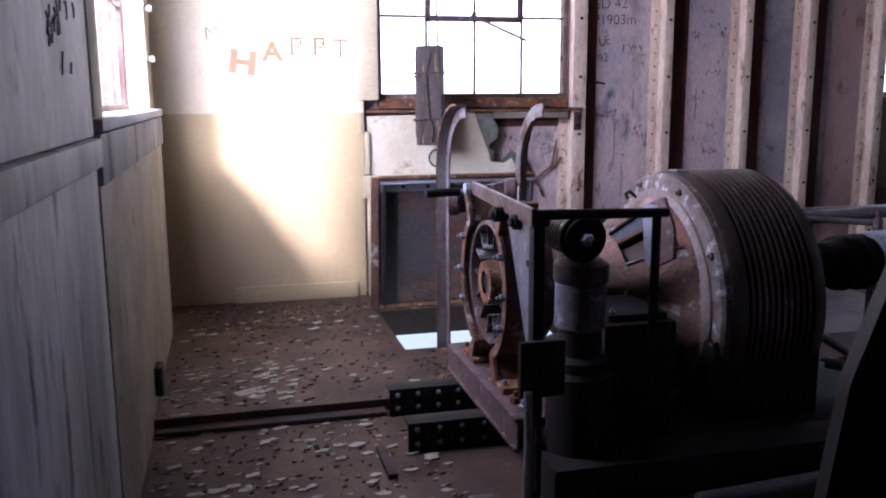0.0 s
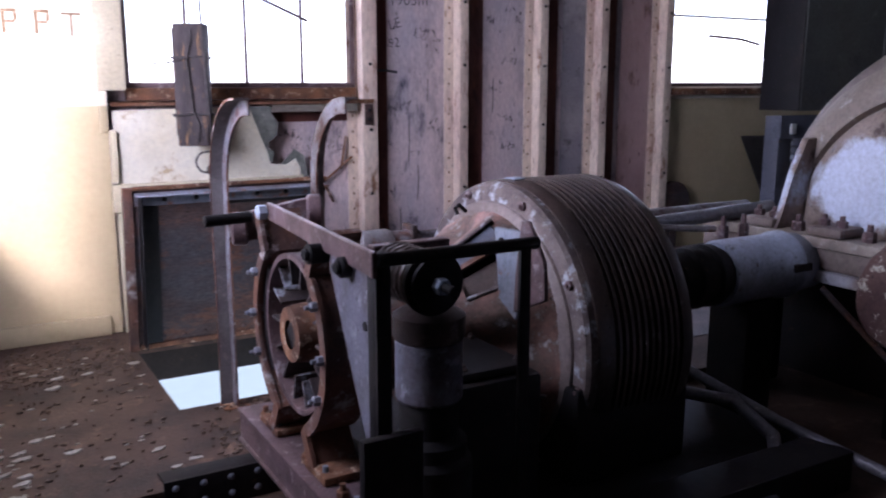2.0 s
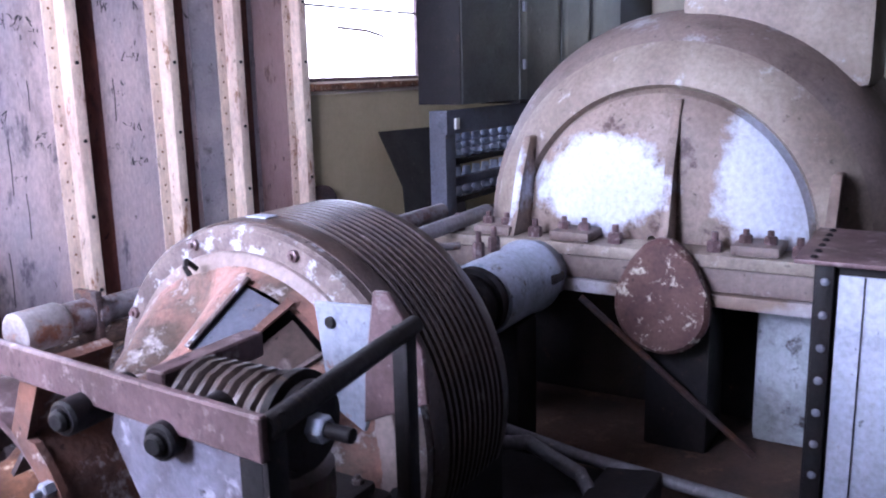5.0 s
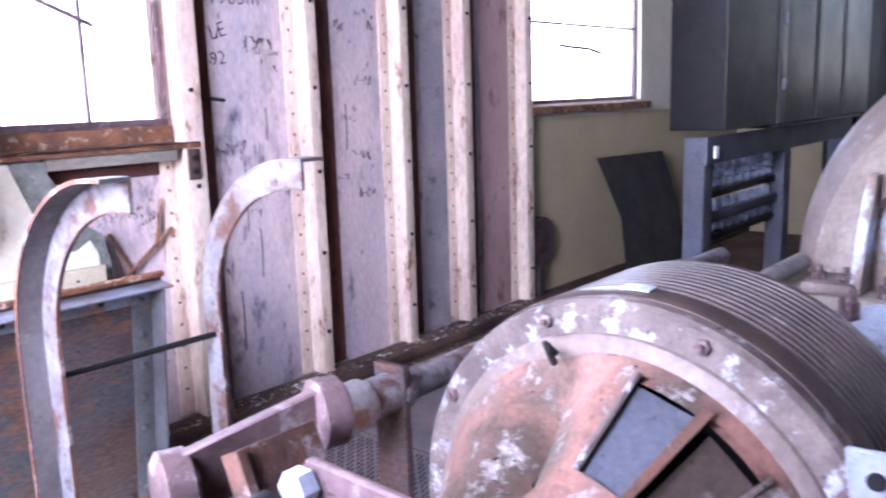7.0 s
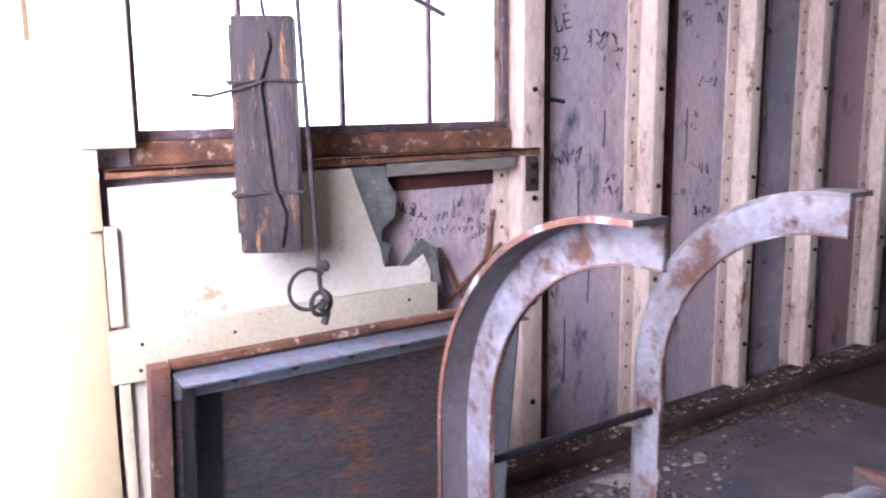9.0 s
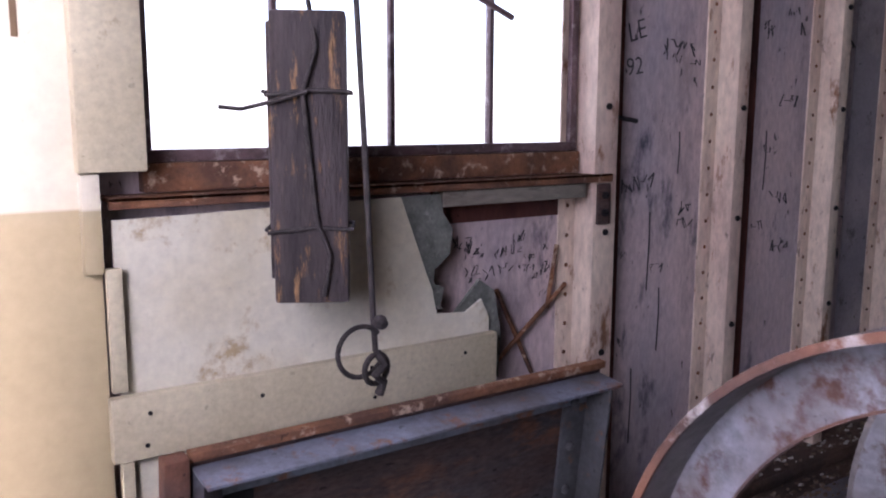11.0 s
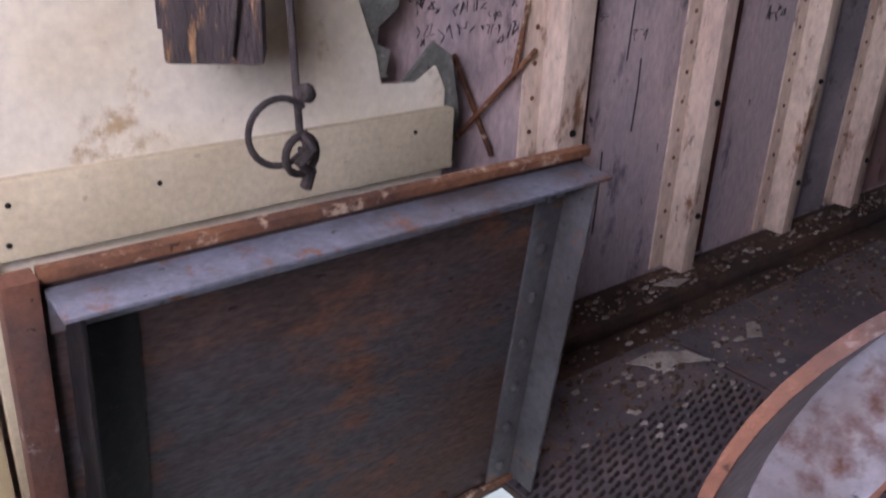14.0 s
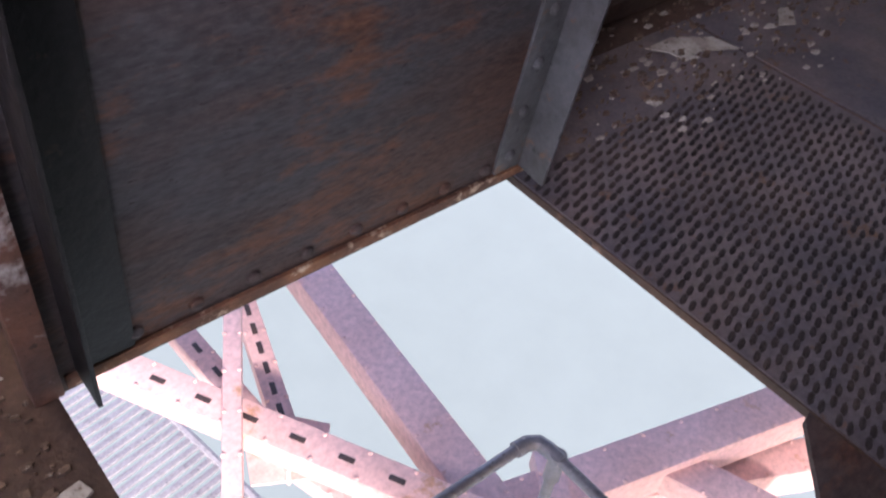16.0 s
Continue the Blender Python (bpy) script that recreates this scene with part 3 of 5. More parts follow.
solid("outlet_box", box((WX0 + 0.083, 3.62, 0.06), (WX0 + 0.12, 3.74, 0.2), 0.008), M_BLACK, "small dark outlet box low on the wall", "outlet")
solid("baseboard", box((0.10, 5.66, 0.0), (0.98, 5.698, 0.115), 0.006), M_WALL, "low cream skirting block along the wall", "baseboard", "structure")

# ribs of the steel wall
RIBS = [(2.655, 2.762), (3.408, 3.478), (4.102, 4.172), (4.68, 4.755), (5.36, 5.44)]
for i, (x0, x1) in enumerate(RIBS):
    rib = thing("wall_rib", "cream painted angle-iron wall rib with rusty bolts", "steel rib", "ribs of the steel wall", "structure")
    flange = part("flange", box((x0, 5.700, 0.07), (x1, 5.708, TOP), 0.002), M_RIB, rib)
    part("web", box((x0, 5.7085, 0.07), (x0 + 0.008, SKIN - 0.008, TOP), 0.002), M_RIB, rib)
    foot = part("foot_flange", box((x0 - 0.075, SKIN - 0.008, 0.07), (x0 + 0.008, SKIN, TOP), 0.002), M_RIB, rib)
    for k in range(7):
        z = 0.3 + 0.43 * k
        part("bolt", bolt(((x0 + x1) / 2 + 0.004, 5.70, z), (0, -1, 0), 0.012, 0.008), M_BLACK, flange)
    for k in range(26):
        part("rivet", rivet((x0 - 0.035, SKIN - 0.008, 0.2 + 0.105 * k), (0, -1, 0), 0.008), M_RUST, foot)
    # dark red strip beside the rib, mostly its cast shadow put into colour
    if i < 4:
        solid("dark_red_strip", box((x1 - 0.05, SKIN - 0.004, 0.07), (x1 + (0.12, 0.18, 0.16, 0.16)[i], SKIN - 0.001, TOP), 0), M_DARKRED, "dark red strip of the steel skin, mostly rib shadow", "paint strip", "structure", smooth=0)
solid("dark_red_strip", box((2.05, SKIN - 0.004, 1.22), (2.6, SKIN - 0.001, 1.36), 0), M_DARKRED, "dark red strip under the sill", "paint strip", "structure", smooth=0)
solid("kerb", box((2.2, 5.60, 0.0), (WX1, 5.79, 0.07), 0.03), M_FLOOR, "dirty steel kerb along the foot of the wall", "kerb", "structure")

# ---- hatch with its open lid ----
LEAN_BACK = math.atan2(-0.105, 0.92)
lid = thing("hatch_lid", "open rusty steel hatch lid with an angle-iron rim and rivets", "hatch", at=(0.022, 5.25, 0.0))
LM = Matrix.Translation((0.022, 5.25, 0.01)) @ Matrix.Rotation(-LEAN_BACK, 4, "X")


def lid_part(name, bm, material, label="", under=None):
    bmesh.ops.transform(bm, matrix=LM, verts=bm.verts[:])
    return part(name, bm, material, under or lid, label)


lid_part("plate", box((1.037, 0, 0.0), (2.125, 0.008, 0.9055), 0.001), M_DARKRUST)
rim = box((1.042, -0.09, 0.885), (2.12, -0.001, 0.893), 0.002)
lid_part("top_rim", box((1.042, -0.009, 0.82), (2.12, -0.001, 0.884), 0.002, rim), M_LIDRIM, "worn blue-grey top angle with rust")
lid_part("top_edge", box((1.036, -0.012, 0.906), (2.13, 0.012, 0.925), 0.002), M_RUST)
rim = box((2.075, -0.09, 0.03), (2.083, -0.010, 0.883), 0.002)
right_rim = lid_part("side_rim", box((2.0, -0.009, 0.03), (2.083, -0.001, 0.818), 0.002, rim), M_RIM)
# left rim is near black: the shade on this side put into its colour
rim = box((1.062, -0.09, 0.03), (1.07, -0.010, 0.883), 0.002)
lid_part("side_rim", box((1.062, -0.009, 0.03), (1.165, -0.001, 0.818), 0.002, rim), M_BLACK)
lid_part("hinge_edge", box((1.042, -0.012, 0.0), (2.12, -0.001, 0.028), 0.003), M_RUST)
for k in range(7):
    lid_part("rivet", rivet((2.035, -0.009, 0.08 + 0.125 * k), (0, -1, 0), 0.014), M_RIM, under=right_rim)
for k in range(8):
    lid_part("rivet", rivet((1.17 + 0.115 * k, 0.0, 0.055), (0, -1, 0), 0.016), M_DARKRUST)
for k in range(5):
    lid_part("rivet", rivet((1.2 + 0.17 * k, -0.009, 0.852), (0, -1, 0), 0.014), M_BLACK)
lid_part("edge_strip", box((0.985, -0.02, 0.0), (1.034, 0.02, 0.92), 0.004), M_FLAKERUST)

# curved grab rails at the hatch
for x, way in ((1.282, -1), (1.705, 1)):
    rail = thing("grab_rail", "worn silver-grey curved steel angle beside the hatch", "grab rail", "grab rails at the hatch", at=(x, 4.19, 0))
    R0 = 0.352
    path = [Vector((x, 4.19, 0.0)), Vector((x, 4.19, 0.5)), Vector((x, 4.19, 1.002))] + arc((x, 4.19 - R0, 1.022), R0, 0, 90, 20, (0, 1, 0), (0, 0, 1)) + [Vector((x, 3.806, 1.374))]
    d, t, wide = 0.07, 0.008, 0.052
    part("web", sweep(path, [(0, d / 2 - 0.003), (0, t - d / 2), (-way * t, t - d / 2), (-way * t, d / 2 - 0.003)], (1, 0, 0)), M_RAIL, rail, "blotched silver web", smooth=0.5)
    # flange is coloured darker than the web for the shade inside the angle
    part("flange", sweep(path, [(-way * t, t - d / 2), (-way * t, -d / 2), (way * wide, -d / 2), (way * wide, t - d / 2)], (1, 0, 0)), M_RAILSHADE, rail, "outer flange, darker for the shade in the angle", smooth=0.5)
    part("edge", sweep(path, [(way * wide, t - d / 2 + 0.0005), (way * wide, -d / 2 - 0.0005), (way * (wide + 0.004), -d / 2 - 0.0005), (way * (wide + 0.004), t - d / 2 + 0.0005)], (1, 0, 0)), M_FLAKERUST, rail, "orange rusted edge", smooth=0.5)
    part("edge", sweep(path, [(way * 0.0005, d / 2), (way * 0.0005, d / 2 - 0.003), (-way * (t + 0.0005), d / 2 - 0.003), (-way * (t + 0.0005), d / 2)], (1, 0, 0)), M_FLAKERUST, rail, "orange rusted edge", smooth=0.5)
    part("foot_plate", box((x - 0.06, 4.14, 0.0), (x + 0.06, 4.235, 0.006), 0.002), M_RUST, rail)
solid("tie_bar", rod((1.284, 4.180, 0.951), (1.703, 4.180, 0.951), 0.008), M_BLACK, "thin dark bar tying the two grab rails together", "bar")

# hanging counterweight and rope
weight = thing("counterweight", "old tarred timber block bound with wire hanging on a rope", "weight", at=(1.495, 5.49, 1.1))
bm = box((-0.088, -0.06, 0.0), (0.088, 0.06, 0.685), 0.01)
box((-0.096, -0.05, 0.06), (-0.084, 0.05, 0.66), 0.004, bm)
bmesh.ops.transform(bm, matrix=Matrix.Translation((1.495, 5.49, 1.11)) @ Matrix.Rotation(radians(-30), 4, "Z"), verts=bm.verts[:])
part("block", bm, M_TIMBER, weight)
WM = Matrix.Translation((1.495, 5.49, 1.11)) @ Matrix.Rotation(radians(-30), 4, "Z")
for z, tail in ((0.18, 0.0), (0.50, 0.12)):
    pts = [WM @ Vector(p) for p in ((-0.1, -0.068, z - 0.008), (0, -0.07, z + 0.004), (0.097, -0.066, z), (0.1, 0.066, z), (-0.1, 0.066, z), (-0.103, -0.066, z))]
    part("binding_wire", tube(pts, 0.005, 8), M_ROPE, weight)
part("binding_wire", tube([WM @ Vector(p) for p in ((-0.2, -0.09, 0.465), (-0.15, -0.085, 0.46), (-0.09, -0.075, 0.475), (0, -0.08, 0.5))], 0.005, 8), M_ROPE, weight)
part("binding_wire", tube([WM @ Vector(p) for p in ((0.03, -0.07, 0.02), (0.045, -0.075, 0.12), (0.015, -0.075, 0.2), (0.0, -0.074, 0.36), (-0.012, -0.074, 0.5), (0.02, -0.072, 0.6), (0.0, -0.03, 0.72), (0, 0, 0.8), (0, 0, 2.985))], 0.006, 8), M_ROPE, weight)
hook = thing("hanging_rope", "knotted dark rope with a loop hanging near the hatch lid", "rope", at=(1.520, 5.24, 0.95))
part("line", tube([(1.450, 5.33, 4.095), (1.485, 5.28, 2.2), (1.505, 5.25, 1.5), (1.517, 5.24, 1.12), (1.522, 5.24, 1.03)], 0.007, 8), M_ROPE, hook)
part("loop", tube(arc((1.482, 5.235, 1.035), 0.058, 40, 340, 20, (1, 0, 0), (0, 0, 1)), 0.006, 8), M_ROPE, hook)
part("loop", tube(arc((1.517, 5.228, 0.992), 0.034, 0, 360, 16, (1, 0.2, 0), (0, 0, 1)), 0.007, 8), M_ROPE, hook)
part("knot", tube([(1.520, 5.23, 1.03), (1.535, 5.22, 1.0), (1.510, 5.22, 0.98), (1.533, 5.225, 0.96), (1.525, 5.23, 0.93)], 0.011, 8), M_ROPE, hook)
part("knot", lathe((1.525, 5.235, 1.085), (1.535, 5.22, 1.115), [(0, 0.008), (0.008, 0.018), (0.02, 0.018), (0.03, 0.008)], 10), M_ROPE, hook)

solid("splice_plate", box((2.665, 5.688, 1.19), (2.725, 5.699, 1.33), 0.003), M_DARKRUST, "small bolted splice plate on the window post", "plate", "structure")
for z in (1.23, 1.29):
    solid("plate_bolt", bolt((2.695, 5.688, z), (0, -1, 0), 0.014, 0.01), M_BLACK, "dark bolt head on the splice plate", "bolt")
for p0, p1 in (((2.24, 5.775, 0.70), (2.60, 5.77, 0.98)), ((2.30, 5.78, 0.99), (2.46, 5.78, 0.68)), ((2.52, 5.775, 0.90), (2.56, 5.775, 1.12))):
    solid("bracing_wire", rod(p0, p1, 0.008), M_RUST, "thin rusty rod crossing behind the torn sheet", "rod")

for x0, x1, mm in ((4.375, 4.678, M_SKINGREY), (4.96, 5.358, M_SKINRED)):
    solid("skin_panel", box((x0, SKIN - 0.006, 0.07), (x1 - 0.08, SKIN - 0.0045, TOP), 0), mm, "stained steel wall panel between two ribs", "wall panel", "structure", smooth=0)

solid("window_sill", box((5.46, 5.69, 1.37), (7.22, 5.78, 1.425), 0.006), M_RUST, "rusted sill under the end window", "sill", "structure")

# ---- brake gear at the end of the motor ----
frame_base = thing("girder_base", "dark riveted steel girders carrying the brake gear", "base frame", at=(0.8, 2.9, -0.06))
for y, x1 in ((3.39, 1.5), (2.95, 1.5)):
    bm = box((0.79, y, -0.06), (x1, y + 0.012, 0.075), 0.002)
    box((0.79, y + 0.012, 0.063), (x1, y + 0.1, 0.075), 0.002, bm)
    girder = part("girder", bm, M_BLACK, frame_base)
    for k in range(5):
        for z in (-0.02, 0.045):
            part("rivet", rivet((0.83 + 0.10 * k, y, z), (0, -1, 0), 0.013), M_GREY, girder)
bm = box((1.13, 2.55, 0.078), (1.33, 3.62, 0.092), 0.003)
box((1.13, 2.55, 0.20), (1.33, 3.62, 0.214), 0.003, bm)
box((1.14, 2.55, 0.092), (1.152, 3.62, 0.20), 0.0, bm)
part("bearer_channel", bm, M_MAUVE, frame_base)
for k, y in enumerate((2.62, 2.72, 2.86, 3.02, 3.3, 3.45)):
    part("bolt", bolt((1.19, y, 0.214), (0, 0, 1), 0.022, 0.03), M_RUST if k % 2 else M_GREY, frame_base)
part("bedplate", box((1.55, 2.5, -0.06), (3.1, 4.1, 0.06), 0.01), M_BLACK, frame_base)
part("bed_beam", box((1.2, 2.3, -0.06), (3.1, 2.49, 0.10), 0.01), M_BLACK, frame_base)

BX, BY, BZ, BR = 1.25, 3.12, 0.635, 0.275
brake = thing("brake_drum", "rusty ribbed brake drum with an orange hub and square hole", "brake drum", at=(BX, BY, BZ))
c0, c1 = Vector((BX - 0.06, BY, BZ)), Vector((BX + 0.14, BY, BZ))
part("rim", lathe(c0, c1, [(0, BR - 0.018), (0, BR), (0.22, BR), (0.22, BR - 0.03), (0.17, BR - 0.035), (0.0, BR - 0.018)], 56, caps=False), M_MAUVE, brake)
part("disc", lathe(c0, c1, [(0.15, BR - 0.03), (0.16, BR - 0.028), (0.17, 0.10)], 48), M_BRAKE, brake)
for k in range(14):
    a = 2 * math.pi * k / 14
    u = Vector((0, math.cos(a), math.sin(a)))
    sv = Vector((0, -math.sin(a), math.cos(a)))
    bm = slab([(0.165, -0.005), (BR - 0.02, -0.005), (BR - 0.02, 0.005), (0.165, 0.005)], 0.14, Matrix.Translation(c0 + Vector((0.015, 0, 0))) @ Matrix((u, sv, Vector((1, 0, 0)))).transposed().to_4x4())
    part("cooling_rib", bm, M_BRAKE, brake)
part("hub", lathe(c0, c1, [(-0.012, 0.05), (-0.012, 0.095), (0.02, 0.10), (0.10, 0.105), (0.16, 0.135)], 32, caps=False), M_RUST, brake, "orange rusted hub")
part("shaft_hole", lathe(c0, c1, [(-0.005, 0.051), (0.06, 0.051)], 4), M_BLACK, brake)

# two curved brake shoe arms
for side in (-1, 1):
    arm = thing("shoe_arm", "flaking rusty curved brake shoe arm bolted to the bearer", "brake arm", "brake shoe arms", at=(BX, BY + side * 0.33, 0.22))
    path = [Vector((BX, BY + side * 0.20, 0.225))] + arc((BX, BY, BZ), BR + 0.05, -66, 50, 18, (0, side, 0), (0, 0, 1)) + [Vector((BX, BY + side * 0.27, 1.02))]
    part("casting", sweep(path, [(-0.085, -0.022), (-0.07, -0.022), (-0.07, -0.012), (0.075, -0.012), (0.075, 0.012), (-0.07, 0.012), (-0.07, 0.022), (-0.085, 0.022)], (1, 0, 0)), M_FLAKERUST, arm, smooth=0.5)
    part("shoe", sweep(arc((BX, BY, BZ), BR + 0.018, -40, 40, 14, (0, side, 0), (0, 0, 1)), [(-0.06, -0.012), (0.07, -0.012), (0.07, 0.012), (-0.06, 0.012)], (1, 0, 0)), M_BLACK, arm)
    for z in (0.50, 0.64, 0.80):
        part("bolt", bolt((BX - 0.085, BY + side * (BR + 0.05 - abs(z - 0.64) * 0.25), z), (-1, 0, 0), 0.016, 0.022), M_GREY, arm)
    part("foot", box((BX - 0.085, BY + side * 0.22 - 0.09, 0.216), (BX + 0.075, BY + side * 0.22 + 0.09, 0.245), 0.008), M_RUST, arm)

lever = thing("brake_lever", "mauve flat steel lever bar with round bosses", "lever", at=(1.15, 2.9, 1.03))
part("bar", slab([(0, -0.032), (0.93, -0.026), (0.95, 0.0), (0.93, 0.03), (0.0, 0.032)], 0.016, axes((1.078, 2.25, 1.045), (0.055, 0.9, 0.005), (0, 0, 1)), bevel=0.003), M_MAUVE, lever)
part("nut", lathe((1.098, 3.17, 1.05), (1.134, 3.17, 1.05), [(0, 0.02), (0.004, 0.026), (0.03, 0.026)], 6), M_BEARING, lever, "pale hexagonal nut")
for p in ((1.06, 2.63, 1.008), (1.072, 2.44, 1.006)):
    bm = rod((p[0], p[1] - 0.005, p[2]), (p[0] + 0.14, p[1] + 0.01, p[2]), 0.028, 20)
    part("boss", lathe((p[0] - 0.012, p[1] - 0.006, p[2]), (p[0] + 0.02, p[1], p[2]), [(0, 0.012), (0.005, 0.017), (0.02, 0.017)], 16, bm), M_BLACK, lever)
solid("cross_rod", rod((0.93, 3.19, 1.03), (1.085, 3.19, 1.035), 0.019), M_BLACK, "dark round rod across the brake gear", "rod")

support = thing("release_stand", "black angle-iron stand holding the brake release gear", "stand", at=(1.13, 2.26, -0.06))
bm = box((1.088, 2.25, -0.06), (1.128, 2.26, 1.07), 0.002)
part("post", box((1.088, 2.26, -0.06), (1.098, 2.30, 1.07), 0.002, bm), M_BLACK, support)
bm = box((1.585, 2.36, -0.06), (1.62, 2.37, 1.03), 0.002)
part("post", box((1.61, 2.37, -0.06), (1.62, 2.41, 1.03), 0.002, bm), M_BLACK, support)
part("rod", rod((1.09, 2.255, 1.055), (1.655, 2.385, 1.025), 0.018), M_BLACK, support)
part("gusset", slab([(0.0, 1.02), (0.30, 1.015), (0.31, 0.98), (0.04, 0.50), (0.06, 0.08), (-0.02, 0.06)], 0.01, axes((1.098, 2.265, 0), (0.02, 1, 0), (0, 0, 1)), bevel=0.002), M_STEEL, support, "blue-grey tapering gusset plate")
part("gusset_hole", rod((1.096, 2.338, 0.872), (1.112, 2.338, 0.872), 0.013), M_BLACK, support)
part("cross_plate", box((1.035, 2.22, 0.42), (1.2, 2.248, 0.62), 0.004), M_BLACK, support)
part("bracket", slab([(0, 0.225), (0.15, 0.232), (0.18, 0.1), (0.12, -0.05), (0.03, 0.0)], 0.012, axes((1.712, 2.67, 0.80), (0, -1, 0), (0, 0, 1)), bevel=0.003), M_GREY, support, "pale blue-grey bracket plate")
part("bracket_hole", rod((1.692, 2.625, 0.985), (1.702, 2.625, 0.985), 0.013), M_BLACK, support)
part("bracket_wing", slab([(0.13, -0.02), (0.29, 0.05), (0.28, 0.16), (0.20, 0.27), (0.165, 0.27), (0.14, 0.1)], 0.014, axes((1.70, 2.67, 0.80), (0, -1, 0), (0, 0, 1)), bevel=0.003), M_MAUVE, support, "rusty mauve bracket wing")
part("bracket_channel", slab([(0, 0), (0.26, 0), (0.26, 0.05), (0, 0.05)], 0.045, axes((1.275, 2.70, 0.955), (1, 0.03, 0), (0, 0, 1)), bevel=0.004), M_MAUVE, support)

release = thing("brake_release", "white cylinder with a coil spring and washer stack above", "brake release", at=(1.37, 2.5, -0.06))
part("cylinder", lathe((1.37, 2.5, 0.58), (1.37, 2.5, 1.0), [(0, 0.09), (0.01, 0.097), (0.175, 0.097), (0.185, 0.085)], 32), M_STEEL, release, "blue-grey cylinder")
part("sump", lathe((1.37, 2.5, -0.06), (1.37, 2.5, 0.6), [(0, 0.125), (0.46, 0.125), (0.48, 0.11), (0.52, 0.11), (0.54, 0.085), (0.64, 0.085)], 32), M_BLACK, release)
part("collar", lathe((1.37, 2.5, 0.76), (1.37, 2.5, 0.85), [(0, 0.098), (0.01, 0.104), (0.07, 0.104), (0.09, 0.07)], 32), M_DRUM, release)
coil = []
for i in range(120):
    a = 2 * math.pi * i / 15
    coil.append((1.335 + 0.07 * math.cos(a), 2.42 + 0.22 * i / 120, 0.94 + 0.07 * math.sin(a)))
part("spring", tube(coil, 0.0125, 8), M_DRUM, release)
part("washer", lathe((1.335, 2.38, 0.94), (1.335, 2.43, 0.94), [(0, 0.06), (0.004, 0.076), (0.018, 0.076), (0.02, 0.06), (0.026, 0.09), (0.042, 0.09), (0.045, 0.06)], 32), M_BLACK, release)
part("nut", lathe((1.335, 2.35, 0.94), (1.335, 2.38, 0.94), [(0, 0.02), (0.004, 0.024), (0.03, 0.024)], 6), M_BEARING, release)
part("stud", rod((1.335, 2.30, 0.94), (1.335, 2.66, 0.94), 0.013), M_BLACK, release)

# added box, no such part known; it keeps the lower bell dark
filler = thing("dark_filler_box", "black box added beside the brake release to keep the lower bell dark", "casing", at=(1.66, 2.76, 0.061))
part("body", box((1.50, 2.56, 0.061), (1.82, 2.96, 0.56), 0.02), M_BLACK, filler)
lid_plate = part("cover_plate", box((1.53, 2.59, 0.561), (1.79, 2.93, 0.59), 0.01), M_BLACK, filler)
for x in (1.56, 1.76):
    for y in (2.62, 2.90):
        part("bolt", bolt((x, y, 0.59), (0, 0, 1), 0.014, 0.012), M_DRUM, lid_plate)

# ---- electric motor with a finned hood ----
MY, MZ, MR = 3.225, 0.50, 0.595
motor = thing("electric_motor", "large grimy electric motor, finned brown hood, flaking end bell", "motor", at=(2.4, MY, 0.06))
a0, a1 = Vector((2.12, MY, MZ)), Vector((3.2, MY, MZ))
prof = [(0.0, MR - 0.06), (0.0, MR - 0.005), (0.015, MR), (0.06, MR)]
h = 0.072
for k in range(11):
    prof += [(h, MR), (h + 0.003, MR - 0.02), (h + 0.014, MR - 0.02), (h + 0.017, MR)]
    h += 0.0305
prof += [(h + 0.01, MR), (0.455, MR - 0.012), (0.48, MR - 0.05), (0.49, MR - 0.14), (0.495, 0.12)]
part("hood", lathe(a0, a1, prof, 80), M_DRUM, motor)
b0, b1 = Vector((2.12, MY, MZ)), Vector((1.5, MY, MZ))
ring = part("ring", lathe(b0, b1, [(-0.003, MR - 0.07), (-0.003, MR - 0.008), (0.03, MR - 0.01), (0.045, MR - 0.022), (0.05, MR - 0.085)], 80, caps=False), M_RING, motor, "chalky flaking end ring")
part("step_band", lathe(b0, b1, [(0.045, MR - 0.08), (0.06, MR - 0.085), (0.075, MR - 0.105), (0.08, MR - 0.15)], 80, caps=False), M_CROWN, motor, "tan stained inner band")
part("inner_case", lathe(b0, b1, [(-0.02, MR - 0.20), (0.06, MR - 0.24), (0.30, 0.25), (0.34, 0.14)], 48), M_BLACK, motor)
part("hub", lathe(b0, b1, [(0.40, 0.26), (0.45, 0.26), (0.47, 0.24), (0.48, 0.17), (0.58, 0.15), (0.60, 0.08)], 40), M_BELL, motor)
# the conical end bell, with ventilation openings left out of its skin
SEG = 90
bm = bmesh.new()
rows = ((0.07, MR - 0.115), (0.12, MR - 0.13), (0.20, MR - 0.185), (0.33, 0.325), (0.42, 0.262))
for inner in (0.0, 0.018):
    rings = []
    for hx, r in rows:
        deep = 0.10 * (hx > 0.1) * (hx < 0.4)
        rr = [r - inner - deep * max(0.0, 1 - min(abs(4 * i - c) for c in (76, 174, 274)) / 19) for i in range(SEG)]
        rings.append([bm.verts.new(b0 + Vector((-hx, rr[i] * math.cos(radians(4 * i)), rr[i] * math.sin(radians(4 * i))))) for i in range(SEG)])
    for n, (ra, rb) in enumerate(zip(rings, rings[1:])):
        for i in range(SEG):
            deg = 4 * i
            if n in (1, 2) and any(lo <= deg < hi for lo, hi in ((100, 140), (196, 236), (316, 350))):
                continue
            bm.faces.new((ra[i], ra[(i + 1) % SEG], rb[(i + 1) % SEG], rb[i]))
part("bell", bm, M_BELL, motor, "flaking pink and white conical end bell", smooth=0.9)


